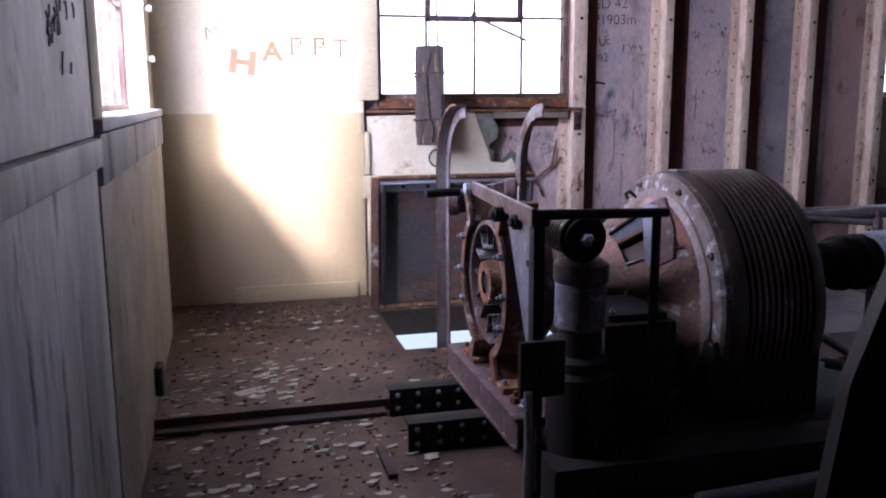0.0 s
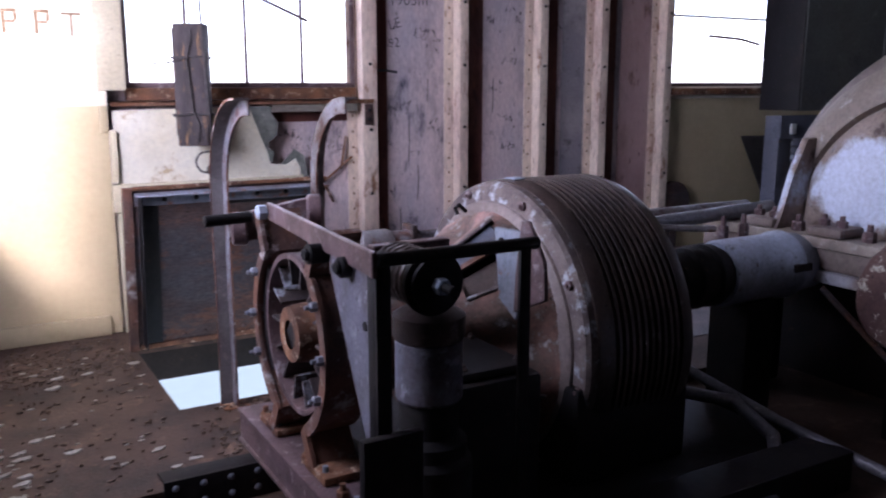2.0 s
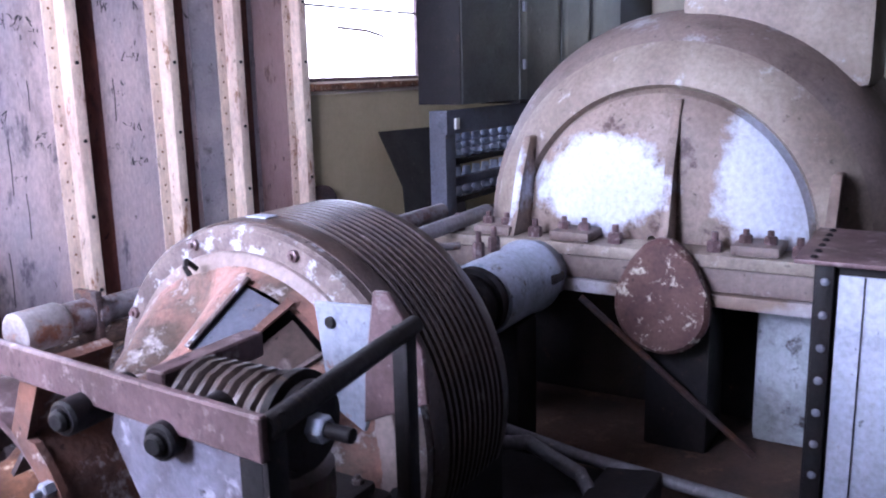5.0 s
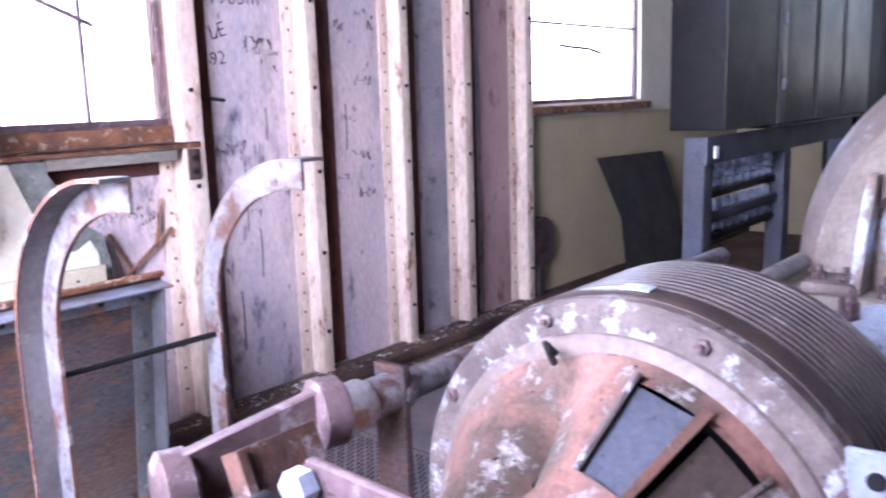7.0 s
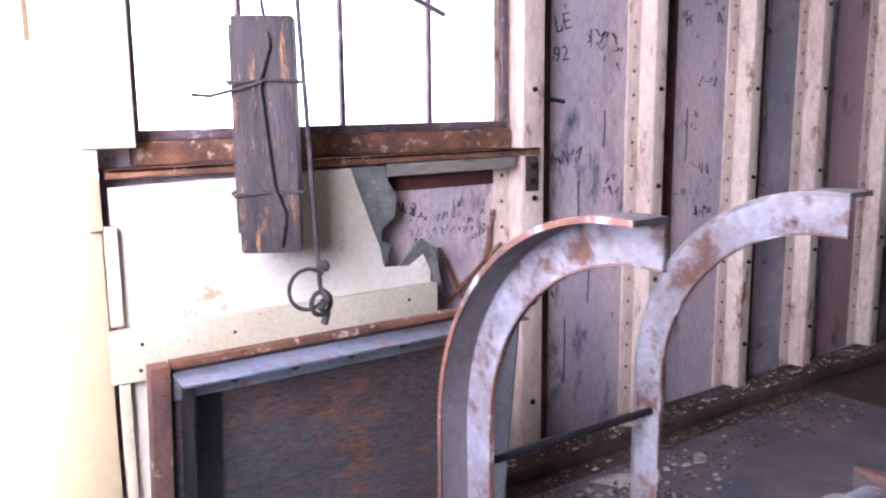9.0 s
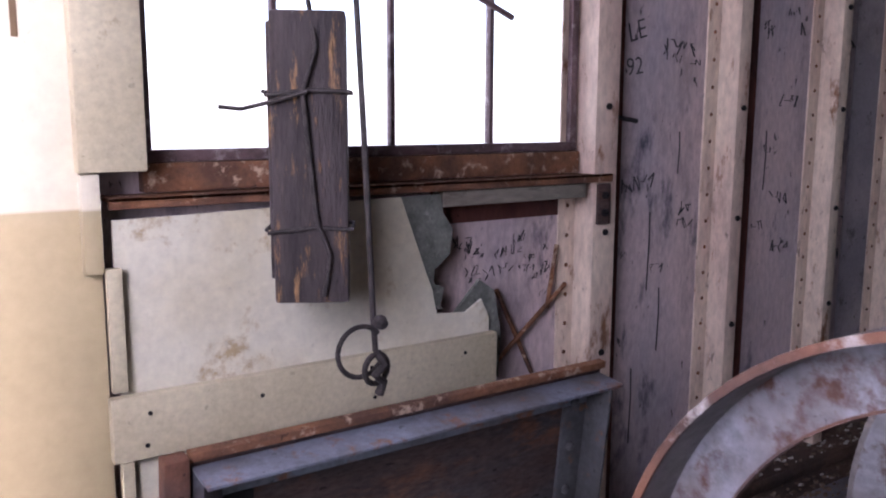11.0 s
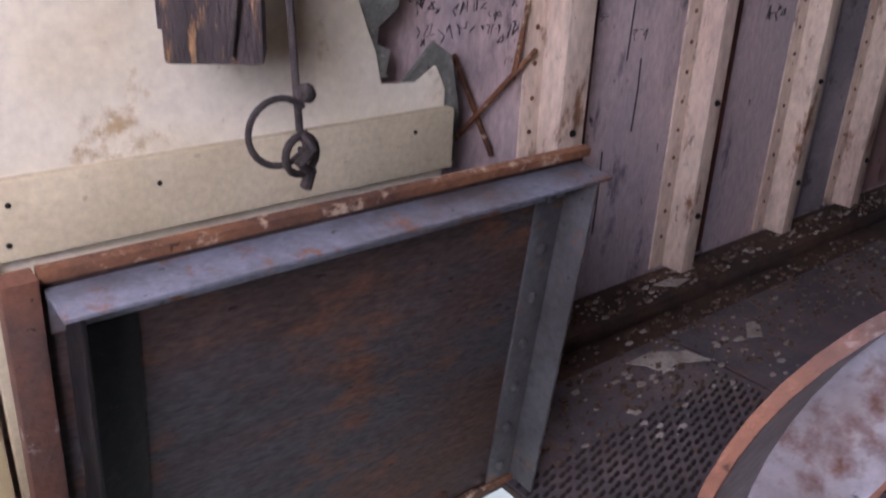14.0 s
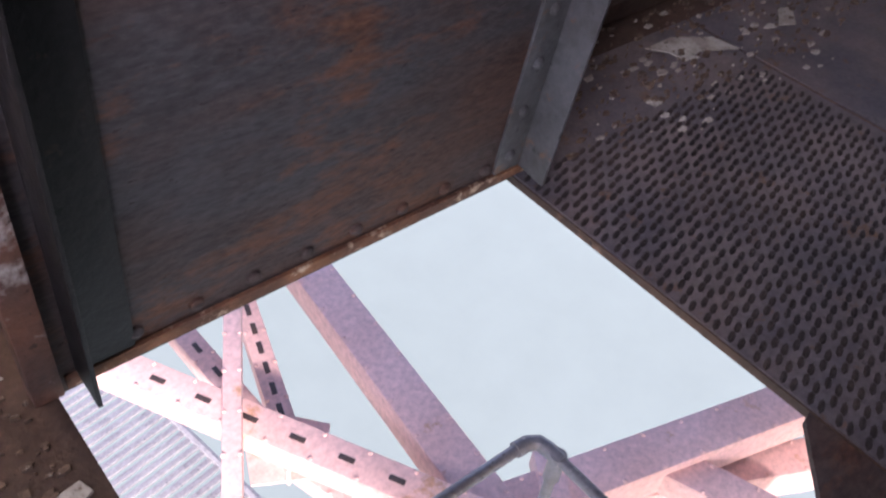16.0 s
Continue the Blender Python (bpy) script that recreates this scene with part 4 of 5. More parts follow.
def on_cone(deg, hx, lift=0.0):
    r = (MR - 0.13) + (0.325 - (MR - 0.13)) * (hx - 0.12) / 0.21 + lift
    return b0 + Vector((-hx, r * math.cos(radians(deg)), r * math.sin(radians(deg))))


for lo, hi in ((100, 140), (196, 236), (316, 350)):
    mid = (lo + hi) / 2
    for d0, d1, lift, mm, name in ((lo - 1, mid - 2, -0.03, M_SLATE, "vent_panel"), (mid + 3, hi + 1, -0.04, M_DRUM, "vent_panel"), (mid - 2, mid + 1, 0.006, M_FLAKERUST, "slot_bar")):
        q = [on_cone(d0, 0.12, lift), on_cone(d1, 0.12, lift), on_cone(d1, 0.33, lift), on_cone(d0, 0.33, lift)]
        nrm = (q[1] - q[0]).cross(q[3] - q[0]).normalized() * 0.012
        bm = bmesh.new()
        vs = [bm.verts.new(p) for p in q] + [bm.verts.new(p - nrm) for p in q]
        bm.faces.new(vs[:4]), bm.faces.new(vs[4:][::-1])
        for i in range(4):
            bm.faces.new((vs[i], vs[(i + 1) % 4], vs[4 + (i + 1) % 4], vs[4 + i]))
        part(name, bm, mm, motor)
    for d in (lo, hi):
        part("opening_rim", tube([on_cone(d, 0.12, 0.002), on_cone(d, 0.33, 0.002)], 0.008, 6), M_RING, motor)
part("lifting_eye", tube([on_cone(74, 0.10, 0.0), on_cone(74, 0.13, 0.05), on_cone(78, 0.17, 0.06), on_cone(78, 0.16, 0.03)], 0.008, 6), M_BLACK, motor)
for k in range(9):
    a = radians(70 + 40 * k)
    part("ring_bolt", bolt(b0 + Vector((-0.048, (MR - 0.045) * math.cos(a), (MR - 0.045) * math.sin(a))), (-1, 0, 0), 0.018, 0.013), M_MAUVE, ring)
part("hood_tag", sweep(arc(b0 + Vector((0.02, 0, 0)), MR + 0.004, 86, 93, 6, (0, 1, 0), (0, 0, 1)), [(0.0, -0.002), (0.05, -0.002), (0.05, 0.002), (0.0, 0.002)], (1, 0, 0)), M_BEARING, motor, "pale tag plate")
part("plinth", box((2.05, 2.66, 0.061), (2.58, 3.79, 0.42), 0.02), M_BLACK, motor)

# shaft and crosshead behind the brake
line = thing("line_shaft", "silver-grey line shaft with a stepped rusty coupling", "shaft", at=(1.78, 3.90, 0.75))
L0, L1 = (1.78, 3.90, 0.75), (4.6, 3.88, 0.75)
part("shaft", lathe(L0, L1, [(0.30, 0.044), (0.31, 0.044), (2.5, 0.044)], 28), M_RAIL, line)
part("shaft_coupling", lathe(L0, L1, [(0, 0.05), (0.01, 0.068), (0.15, 0.068), (0.17, 0.055)], 28), M_ARM, line, "rust-stained coupling end")
part("collar", lathe(L0, L1, [(0.172, 0.055), (0.26, 0.055), (0.27, 0.062), (0.30, 0.062), (0.31, 0.045)], 28), M_RAIL, line)
solid("shaft_hanger", box((2.035, 3.84, 0.0), (2.06, 3.95, 0.83), 0.004), M_DARKRUST, "narrow rusty hanger plate on the line shaft", "hanger")
cross = thing("crosshead", "mauve steel crosshead with two rounded lugs", "crosshead", at=(1.27, 3.47, 0.95))
part("plate", slab([(0, -0.06), (0.27, -0.06), (0.27, 0.05), (0, 0.05)], 0.025, axes((1.145, 3.50, 0.955), (0.25, -0.06, 0.05), (0, 0, 1)), bevel=0.004), M_MAUVE, cross)
for p in ((1.14, 3.50, 0.945), (1.405, 3.435, 1.0)):
    part("lug", lathe((p[0] - 0.03, p[1] + 0.01, p[2]), (p[0] + 0.03, p[1] - 0.01, p[2]), [(0, 0.05), (0.008, 0.062), (0.05, 0.062), (0.06, 0.05)], 24), M_MAUVE, cross)
part("stem", box((1.24, 3.42, 0.22), (1.30, 3.48, 0.93), 0.006), M_BLACK, cross)

# ---- coupling, bearing and gear case ----
CY, CZ = 3.0, 0.655
coupling = thing("coupling", "black shaft coupling between motor and gear case", "coupling", at=(2.95, CY, CZ))
part("sleeve", lathe((2.56, CY, CZ), (3.35, CY, CZ), [(0, 0.07), (0.24, 0.07), (0.25, 0.10), (0.31, 0.11), (0.32, 0.13), (0.36, 0.135), (0.37, 0.118), (0.42, 0.118), (0.43, 0.135), (0.47, 0.135), (0.48, 0.118), (0.60, 0.118), (0.62, 0.1), (0.74, 0.1)], 32), M_BLACK, coupling)
bearing = thing("bearing_housing", "pale blue enamelled bearing housing with a dark slot", "bearing", at=(3.5, CY, CZ))
part("housing", lathe((3.07, CY, CZ), (3.7, CY, CZ), [(0, 0.10), (0.0, 0.135), (0.02, 0.145), (0.36, 0.145), (0.38, 0.155), (0.41, 0.155), (0.43, 0.14), (0.58, 0.13)], 40), M_BEARING, bearing)
part("slot", box((3.40, CY - 0.158, CZ - 0.005), (3.51, CY - 0.08, CZ + 0.03), 0.006), M_BLACK, bearing)
part("foot", box((3.18, CY - 0.10, -0.06), (3.36, CY + 0.12, 0.53), 0.01), M_BLACK, bearing)
for x in (3.17, 3.30):
    for y in (CY + 0.06,):
        part("bolt", bolt((x, y, CZ + 0.135), (0, 0, 1), 0.024, 0.06), M_MAUVE, bearing)

DX, DY, DZ, DR = 3.74, 2.56, 0.79, 0.95
gear = thing("gear_case", "huge domed gear case with chipped white enamel and brown stains", "gear case", at=(4.4, DY, 0.0))


def dome_ring(x, r, n=40, a0=0, a1=180):
    return [Vector((x, DY + r * math.cos(radians(a0 + (a1 - a0) * i / n)), DZ + r * math.sin(radians(a0 + (a1 - a0) * i / n)))) for i in range(n + 1)]


def skin(rows, bm=None):
    out = bm or bmesh.new()
    rings = [[out.verts.new(p) for p in row] for row in rows]
    for a, b in zip(rings, rings[1:]):
        for i in range(len(a) - 1):
            out.faces.new((a[i], a[i + 1], b[i + 1], b[i]))
    return out


part("cover", skin([dome_ring(x, r) for x, r in ((DX + 0.02, 0.02), (DX - 0.005, 0.30), (DX + 0.02, 0.52), (DX + 0.07, 0.60), (DX + 0.12, 0.62))]), M_COVER, gear)
part("band", skin([dome_ring(x, r) for x, r in ((DX + 0.12, 0.62), (DX + 0.085, 0.635), (DX + 0.10, 0.70), (DX + 0.15, 0.77), (DX + 0.20, 0.81))]), M_DOMEBAND, gear, "brown stained raised band")
part("crown", skin([dome_ring(x, r) for x, r in ((DX + 0.20, 0.81), (DX + 0.26, 0.86), (DX + 0.36, 0.905), (DX + 0.48, DR), (DX + 1.1, DR + 0.03), (DX + 1.3, 0.9), (DX + 1.4, 0.6), (DX + 1.42, 0.02))]), M_CROWN, gear)
part("lifting_boss", box((DX + 0.42, DY - 0.75, DZ + DR - 0.35), (DX + 1.1, DY + 0.02, DZ + DR + 0.28), 0.05), M_DOMEBAND, gear)
for y, high in ((3.10, 0.42), (2.44, 0.58), (1.84, 0.30)):
    part("rib", slab([(0, -0.15), (0.08, -0.10), (high * 0.6, -0.05), (high, 0.03), (high, 0.16), (0, 0.16)], 0.035, axes((DX, y + 0.018, DZ), (0, 0, 1), (1, 0, 0)), bevel=0.006), M_COVER, gear)
case_flange = part("flange", box((DX - 0.17, DY - DR - 0.05, DZ - 0.05), (DX + 1.5, DY + DR + 0.05, DZ + 0.0), 0.01), M_DOMEBAND, gear)
part("flange", box((DX - 0.15, DY - DR - 0.05, DZ - 0.15), (DX + 1.5, DY + DR + 0.05, DZ - 0.052), 0.015), M_CROWN, gear)
part("flange_lip", box((DX - 0.17, DY - DR - 0.05, DZ - 0.205), (DX + 1.5, DY + DR + 0.05, DZ - 0.152), 0.012), M_DOME, gear)
for y in (1.66, 1.97, 2.28, 2.68, 3.04, 3.42):
    part("bolt", bolt((DX - 0.09, y, DZ), (0, 0, 1), 0.03, 0.045), M_MAUVE, case_flange)
part("lower_case", box((DX + 0.14, DY - DR, -0.06), (DX + 1.4, 2.15, DZ - 0.206), 0.03), M_TEAL, gear)
# near-black block puts the shade under the flange into its colour
part("dark_recess_block", box((DX + 0.35, 2.16, -0.06), (DX + 1.4, DY + DR, DZ - 0.206), 0.02), M_BLACK, gear)
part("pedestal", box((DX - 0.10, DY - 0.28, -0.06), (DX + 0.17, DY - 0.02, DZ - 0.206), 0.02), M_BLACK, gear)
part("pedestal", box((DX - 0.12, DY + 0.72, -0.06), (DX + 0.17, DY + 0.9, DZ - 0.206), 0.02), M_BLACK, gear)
for y in (2.86, 3.22, 2.12, 1.80):
    lump = part("bolt_lug", box((DX - 0.16, y - 0.09, DZ + 0.001), (DX + 0.06, y + 0.09, DZ + 0.045), 0.02), M_CROWN, gear)
    for dy in (-0.045, 0.045):
        part("bolt", bolt((DX - 0.09, y + dy, DZ + 0.045), (0, 0, 1), 0.026, 0.03), M_MAUVE, lump)
out = []
for i in range(32):
    a = 2 * math.pi * i / 32
    r = 0.19 + (0.09 * max(0, math.sin(a)) ** 6 if math.sin(a) > 0 else 0)
    out.append((r * math.cos(a), r * math.sin(a)))
part("end_cap", slab(out, 0.07, axes((DX - 0.17, 2.444, 0.575), (0, -1, 0), (0, 0, 1)), bevel=0.02), M_CAP, gear, "maroon teardrop end cap with chipped paint")

# ---- pipes on the floor beside the motor ----
solid("floor_pipe", tube([(1.7, 2.15, 0.0), (2.3, 2.2, 0.0), (2.75, 2.35, 0.02), (2.95, 2.55, 0.1), (2.95, 2.75, 0.18), (2.8, 2.9, 0.2)], 0.028, 12), M_PIPE, "bent grey conduit beside the motor", "pipe")
solid("floor_pipe", tube([(2.95, 3.1, 0.25), (3.05, 2.6, 0.12), (3.15, 2.1, 0.03), (3.2, 1.7, -0.03), (3.2, 1.5, -0.04)], 0.024, 12), M_PIPE, "long grey conduit running along the floor", "pipe")
solid("floor_pipe", tube([(1.06, 2.21, 0.45), (1.06, 2.2, 0.25), (1.05, 2.19, 0.06), (1.03, 2.2, -0.02), (0.96, 2.26, -0.035), (0.9, 2.36, -0.035), (0.92, 2.43, -0.035), (1.0, 2.42, -0.035)], 0.016, 10), M_PIPE, "bent grey pipe end by the stand", "pipe")
solid("brace_bar", rod((3.45, 2.75, 0.6), (3.7, 2.1, -0.05), 0.014), M_DARKRUST, "thin dark brace under the gear case", "bar")
solid("rail_bar", rod((2.9, 3.45, 0.80), (3.9, 3.40, 0.84), 0.035), M_PIPE, "dark round shaft behind the motor", "shaft")
solid("rail_bar", rod((2.75, 3.5, 0.82), (3.3, 3.22, 0.80), 0.016), M_ARM, "thin pale rod behind the motor", "rod")

# ---- controller cabinets ----
cab = thing("control_cabinet", "pale blue control cabinet with riveted steel corner angle", "cabinet", at=(2.94, 1.1, 0))
part("body", box((2.96, 0.4, -0.06), (3.42, 1.82, 0.925), 0.004), M_BLACK, cab)
part("face", box((2.945, 0.45, -0.04), (2.958, 1.77, 0.90), 0.003), M_CABFACE, cab)
part("face_seam", box((2.942, 1.70, -0.04), (2.9445, 1.704, 0.90), 0), M_BLACK, cab)
corner = part("corner_angle", merge(box((2.935, 1.782, -0.06), (2.958, 1.83, 0.93), 0.003), box((2.94, 1.825, -0.06), (3.0, 1.836, 0.93), 0.003)), M_BLACK, cab)
part("top", box((2.91, 0.35, 0.932), (3.46, 1.89, 0.946), 0.004), M_MAUVE, cab)
for k in range(10):
    part("rivet", rivet((2.935, 1.805, -0.02 + 0.1 * k), (-1, 0, 0), 0.013), M_GREY, corner)
for k in range(6):
    part("rivet", rivet((2.95 + 0.09 * k, 1.84, 0.946), (0, 0, 1), 0.012), M_BLACK, cab)
guard = thing("machine_guard", "black sheet steel guard with a sloping shoulder", "guard", at=(1.4, 0.8, -0.06))
part("sheet", slab([(-0.02, -0.06), (0.0, 0.55), (0.05, 0.95), (0.11, 1.15), (0.18, 1.36), (0.5, 1.38), (0.5, -0.06)], 0.05, axes((1.11, 0.85, 0), (1, -0.35, 0), (0, 0, 1)), bevel=0.008), M_BLACK, guard)
part("foot", box((1.10, 0.62, -0.06), (1.60, 0.92, -0.03), 0.004), M_BLACK, guard)

# switchgear at the far side
sw = thing("switchgear", "dark grey-green sheet steel switchgear cabinet on a steel frame", "switchgear", at=(6, 4.5, 1.26))
part("body", box((5.15, 4.225, 1.285), (8.15, 4.55, 2.9), 0.006), M_SWITCH, sw)
for x in (5.98, 6.75, 7.4):
    part("seam", box((x, 4.213, 1.29), (x + 0.12, 4.225, 2.88), 0.003), M_SWITCH, sw)
for z in (1.5, 1.9):
    part("hinge", box((6.02, 4.195, z), (6.06, 4.213, z + 0.07), 0.004), M_GREY, sw)
part("end_section", box((8.16, 4.30, 0.3), (9.35, 4.56, 2.9), 0.006), M_BLACK, sw, "black end section")
# black sheet over the side face, its shade put into the colour
part("shaded_side", box((5.135, 4.23, 1.285), (5.148, 4.548, 2.9), 0.003), M_BLACK, sw)
part("underside", box((5.9, 4.18, 1.26), (7.9, 4.5, 1.283), 0.004), M_BLACK, sw)
stand = thing("steel_stand", "blue slate painted angle-iron stand holding resistor banks", "stand", at=(6, 4.4, 0))
for x in (5.05, 6.4, 7.8):
    part("post", box((x, 4.30, 0.0), (x + 0.13, 4.42, 1.25), 0.004), M_SLATE, stand)
part("beam", box((5.04, 4.28, 1.10), (7.95, 4.298, 1.255), 0.004), M_SLATE, stand)
part("beam", box((5.19, 4.34, 0.74), (6.39, 4.39, 0.80), 0.004), M_SLATE, stand)
solid("light_switch", box((5.13, 4.265, 1.13), (5.18, 4.28, 1.20), 0.004), M_WHITE, "small white switch plate on the stand post", "switch")
bank = thing("resistor_bank", "bank of pale porcelain insulators on steel rails", "resistor", at=(5.9, 4.4, 0.9))
for r in range(2):
    part("rail", box((5.3, 4.36 + r * 0.0, 0.62 + r * 0.26), (6.45, 4.46, 0.66 + r * 0.26), 0.004), M_BLACK, bank)
    for k in range(8):
        part("insulator", lathe((5.38 + 0.14 * k, 4.41, 0.662 + r * 0.26), (5.38 + 0.14 * k, 4.41, 0.9 + r * 0.26), [(0, 0.03), (0.02, 0.045), (0.05, 0.03), (0.07, 0.045), (0.10, 0.03), (0.12, 0.045), (0.15, 0.03), (0.19, 0.028)], 14), M_BEARING, bank)
plate = slab([(6.25, 0.0), (7.3, 0.0), (7.45, 0.5), (7.38, 0.93), (6.27, 0.95), (6.40, 0.45)], 0.008, axes((0, 5.40, 0.10), (1, 0, 0), (0, 0.30, 1)))
solid("leaning_plate", plate, M_CHALK, "dark sheet metal plate leaning against the cream wall", "metal sheet", smooth=0)
pulley = thing("old_pulley", "rusty brown pulley wheel beside the last wall rib", "pulley", at=(5.56, 5.74, 0.07))
part("stub_post", box((5.51, 5.714, 0.071), (5.60, 5.775, 0.30), 0.008), M_DARKRUST, pulley)
part("wheel", lathe((5.56, 5.712, 0.46), (5.56, 5.775, 0.46), [(0, 0.05), (0.004, 0.06), (0.01, 0.11), (0.004, 0.155), (0, 0.17), (0.008, 0.185), (0.02, 0.165), (0.04, 0.165), (0.052, 0.185), (0.06, 0.17), (0.06, 0.05)], 32), M_DARKRUST, pulley)

# ---- outside, below the hatch ----
solid("water", box((-300, -300, -30.2), (400, 500, -30), 0), M_WATER, "pale green harbour water far below", "water", "structure", smooth=0)


def member(p0, p1, wide, deep, label, holes=0, lip=0.0, bm=None):
    """A riveted bridge member: two flange plates and a web, with lacing slots where seen."""
    p0, p1 = Vector(p0), Vector(p1)
    d = (p1 - p0).normalized()
    side = d.cross(Vector((0, 0, 1))).normalized()
    m = Matrix.Translation(p0) @ Matrix((d, side, Vector((0, 0, 1)))).transposed().to_4x4()
    length = (p1 - p0).length
    t = thing("bridge_member", label, "bridge beam", "bridge steelwork", at=p0)

    def put(name, lo, hi, mat):
        b = box(lo, hi, 0.01)
        bmesh.ops.transform(b, matrix=m, verts=b.verts[:])
        return part(name, b, mat, t)
    put("top_plate", (0, -wide / 2, -0.02), (length, wide / 2, 0), M_BRIDGE)
    put("side_plate", (0, -wide / 2, -deep), (length, -wide / 2 + 0.03, -0.022), M_BRIDGE)
    put("side_plate", (0, wide / 2 - 0.03, -deep), (length, wide / 2, -0.022), M_BRIDGE)
    for k in range(holes):
        x = length * (k + 0.5) / holes
        put("lacing_slot", (x - 0.06, -0.022, -0.004), (x + 0.06, 0.022, 0.004), M_DRUM)
    n = int(length / 0.35)
    b = bmesh.new()
    for k in range(n):
        for s in (-1, 1):
            lathe(m @ Vector((0.2 + 0.35 * k, s * wide * 0.42, 0)), m @ Vector((0.2 + 0.35 * k, s * wide * 0.42, 0.1)), [(0, 0.02), (0.012, 0.012)], 6, b)
    tagged(part("rivet_row", b, M_BRIDGE, t), kind="stuff")
    return t


member((3.8, 9.7, -4.0), (3.34, 4.8, -4.0), 0.34, 0.30, "broad pink painted diagonal bridge strut")
member((1.3, 9.65, -3.9), (3.45, 5.64, -3.9), 0.26, 0.22, "pink painted cross strut with slots", 12)
member((3.5, 9.5, -3.75), (1.6, 6.2, -3.75), 0.13, 0.2, "narrow pink painted bridge strut")
member((3.5, 9.9, -4.2), (2.62, 7.1, -4.2), 0.18, 0.2, "laced pink bridge strut with slots", 14)
member((2.62, 9.5, -4.5), (2.72, 7.3, -4.5), 0.2, 0.2, "laced pink bridge strut with slots", 7)
member((2.68, 7.45, -4.4), (3.3, 5.2, -4.4), 0.2, 0.2, "pink bridge strut with slots", 6)
member((2.9, 6.15, -4.1), (7.5, 4.85, -4.1), 0.34, 0.35, "pink painted lower chord of the bridge")
member((4.6, 5.7, -4.5), (7.5, 4.2, -4.5), 0.30, 0.35, "pink painted lower chord of the bridge")
member((4.1, 6.1, -4.05), (3.3, 4.9, -4.05), 0.2, 0.2, "short pink painted tie strut")
member((4.8, 5.75, -4.2), (5.3, 4.4, -4.2), 0.30, 0.25, "short rusty pink tie strut")
solid("gusset_plate", slab([(-0.35, -0.1), (0.1, -0.35), (0.4, 0.0), (0.1, 0.35), (-0.2, 0.25)], 0.02, axes((2.66, 7.35, -4.35), (1, 0, 0), (0, 1, 0))), M_BRIDGE, "pink riveted gusset plate joining the struts", "gusset plate", smooth=0)

walkway = thing("grated_walkway", "galvanised steel grating walkway under the machinery house", "walkway", at=(2.0, 7.5, -5.6))
WA, WB = Vector((1.72, 10.6, -5.6)), Vector((2.42, 6.3, -5.6))
dv = (WB - WA).normalized()
sv = Vector((-dv.y, dv.x, 0))
for s in (-0.42, 0.42):
    part("stringer", tube([WA + sv * s, WB + sv * s], 0.04, 8), M_GRATE, walkway)
n = 44
for k in range(n):
    c = WA + dv * ((WB - WA).length * (k + 0.5) / n)
    bm = box((-0.41, -0.028, -0.015), (0.41, 0.028, 0.015), 0.003)
    bmesh.ops.transform(bm, matrix=Matrix.Translation(c) @ Matrix((sv, dv, Vector((0, 0, 1)))).transposed().to_4x4(), verts=bm.verts[:])
    part("grating_bar", bm, M_GRATE, walkway)
for k in range(2):
    c = WA + dv * (2.2 + 1.7 * k) + sv * (-0.5)
    part("hanger", box((c.x - 0.03, c.y - 0.03, -8.0), (c.x + 0.03, c.y + 0.03, -5.6), 0.004), M_PIPE, walkway)

pipe_rail = thing("pipe_handrail", "grey pipe handrail with elbow fittings below the hatch", "handrail", at=(2.36, 5.15, -1.2))
e1, e2 = Vector((2.34, 5.16, -1.2)), Vector((2.37, 5.10, -1.2))
part("pipe", tube([(1.55, 5.17, -1.2), (1.9, 5.165, -1.2), (2.3, 5.155, -1.2)], 0.021, 12), M_PIPE, pipe_rail)
part("pipe", tube([(2.375, 5.08, -1.2), (2.38, 4.8, -1.2), (2.39, 4.0, -1.2)], 0.021, 12), M_PIPE, pipe_rail)
part("elbow", tube([(2.28, 5.156, -1.2), (2.33, 5.152, -1.2), (2.365, 5.13, -1.2), (2.374, 5.09, -1.2), (2.376, 5.03, -1.2)], 0.029, 12), M_PIPE, pipe_rail, "pale worn pipe elbow")
part("post", tube([(2.375, 5.05, -1.2), (2.375, 5.05, -2.6)], 0.021, 12), M_PIPE, pipe_rail)
part("tee", tube([(2.375, 5.05, -1.18), (2.375, 5.05, -1.32)], 0.03, 12), M_PIPE, pipe_rail)

# ---- tread plate beside the hatch ----
rng = random.Random(7)
solid("tread_plate", box((HX1 + 0.004, HY0 - 0.5, 0.0), (3.06, 5.50, 0.004), 0), M_TREAD, "worn steel tread plate beside the hatch", "floor plate", "structure", smooth=0)
solid("tread_plate", box((3.075, 3.9, 0.0), (4.6, 5.50, 0.004), 0), M_TREAD, "worn steel tread plate with a dark joint", "floor plate", "structure", smooth=0)
bm = bmesh.new()
STEP = 0.030
for i in range(int(0.95 / STEP)):
    for k in range(int(1.15 / STEP)):
        x, y = HX1 + 0.025 + STEP * i, HY0 + 0.02 + STEP * k
        if x > 3.05 or y > 5.22:
            continue
        a = radians(20)
        c, s = math.cos(a), math.sin(a)
        l, w, hgt = 0.0195, 0.0062, 0.0085
        if (i + k) % 2:
            y += STEP * 0.25
        ring = []
        for z, f in ((0.004, 1.0), (hgt, 0.55)):
            for u, v in ((-l, 0), (-l * 0.5, -w), (l * 0.5, -w), (l, 0), (l * 0.5, w), (-l * 0.5, w)):
                ring.append(bm.verts.new((x + (u * c - v * s) * f, y + (u * s + v * c) * f, z)))
        for j in range(6):
            bm.faces.new((ring[j], ring[(j + 1) % 6], ring[6 + (j + 1) % 6], ring[6 + j]))
        bm.faces.new(ring[6:])
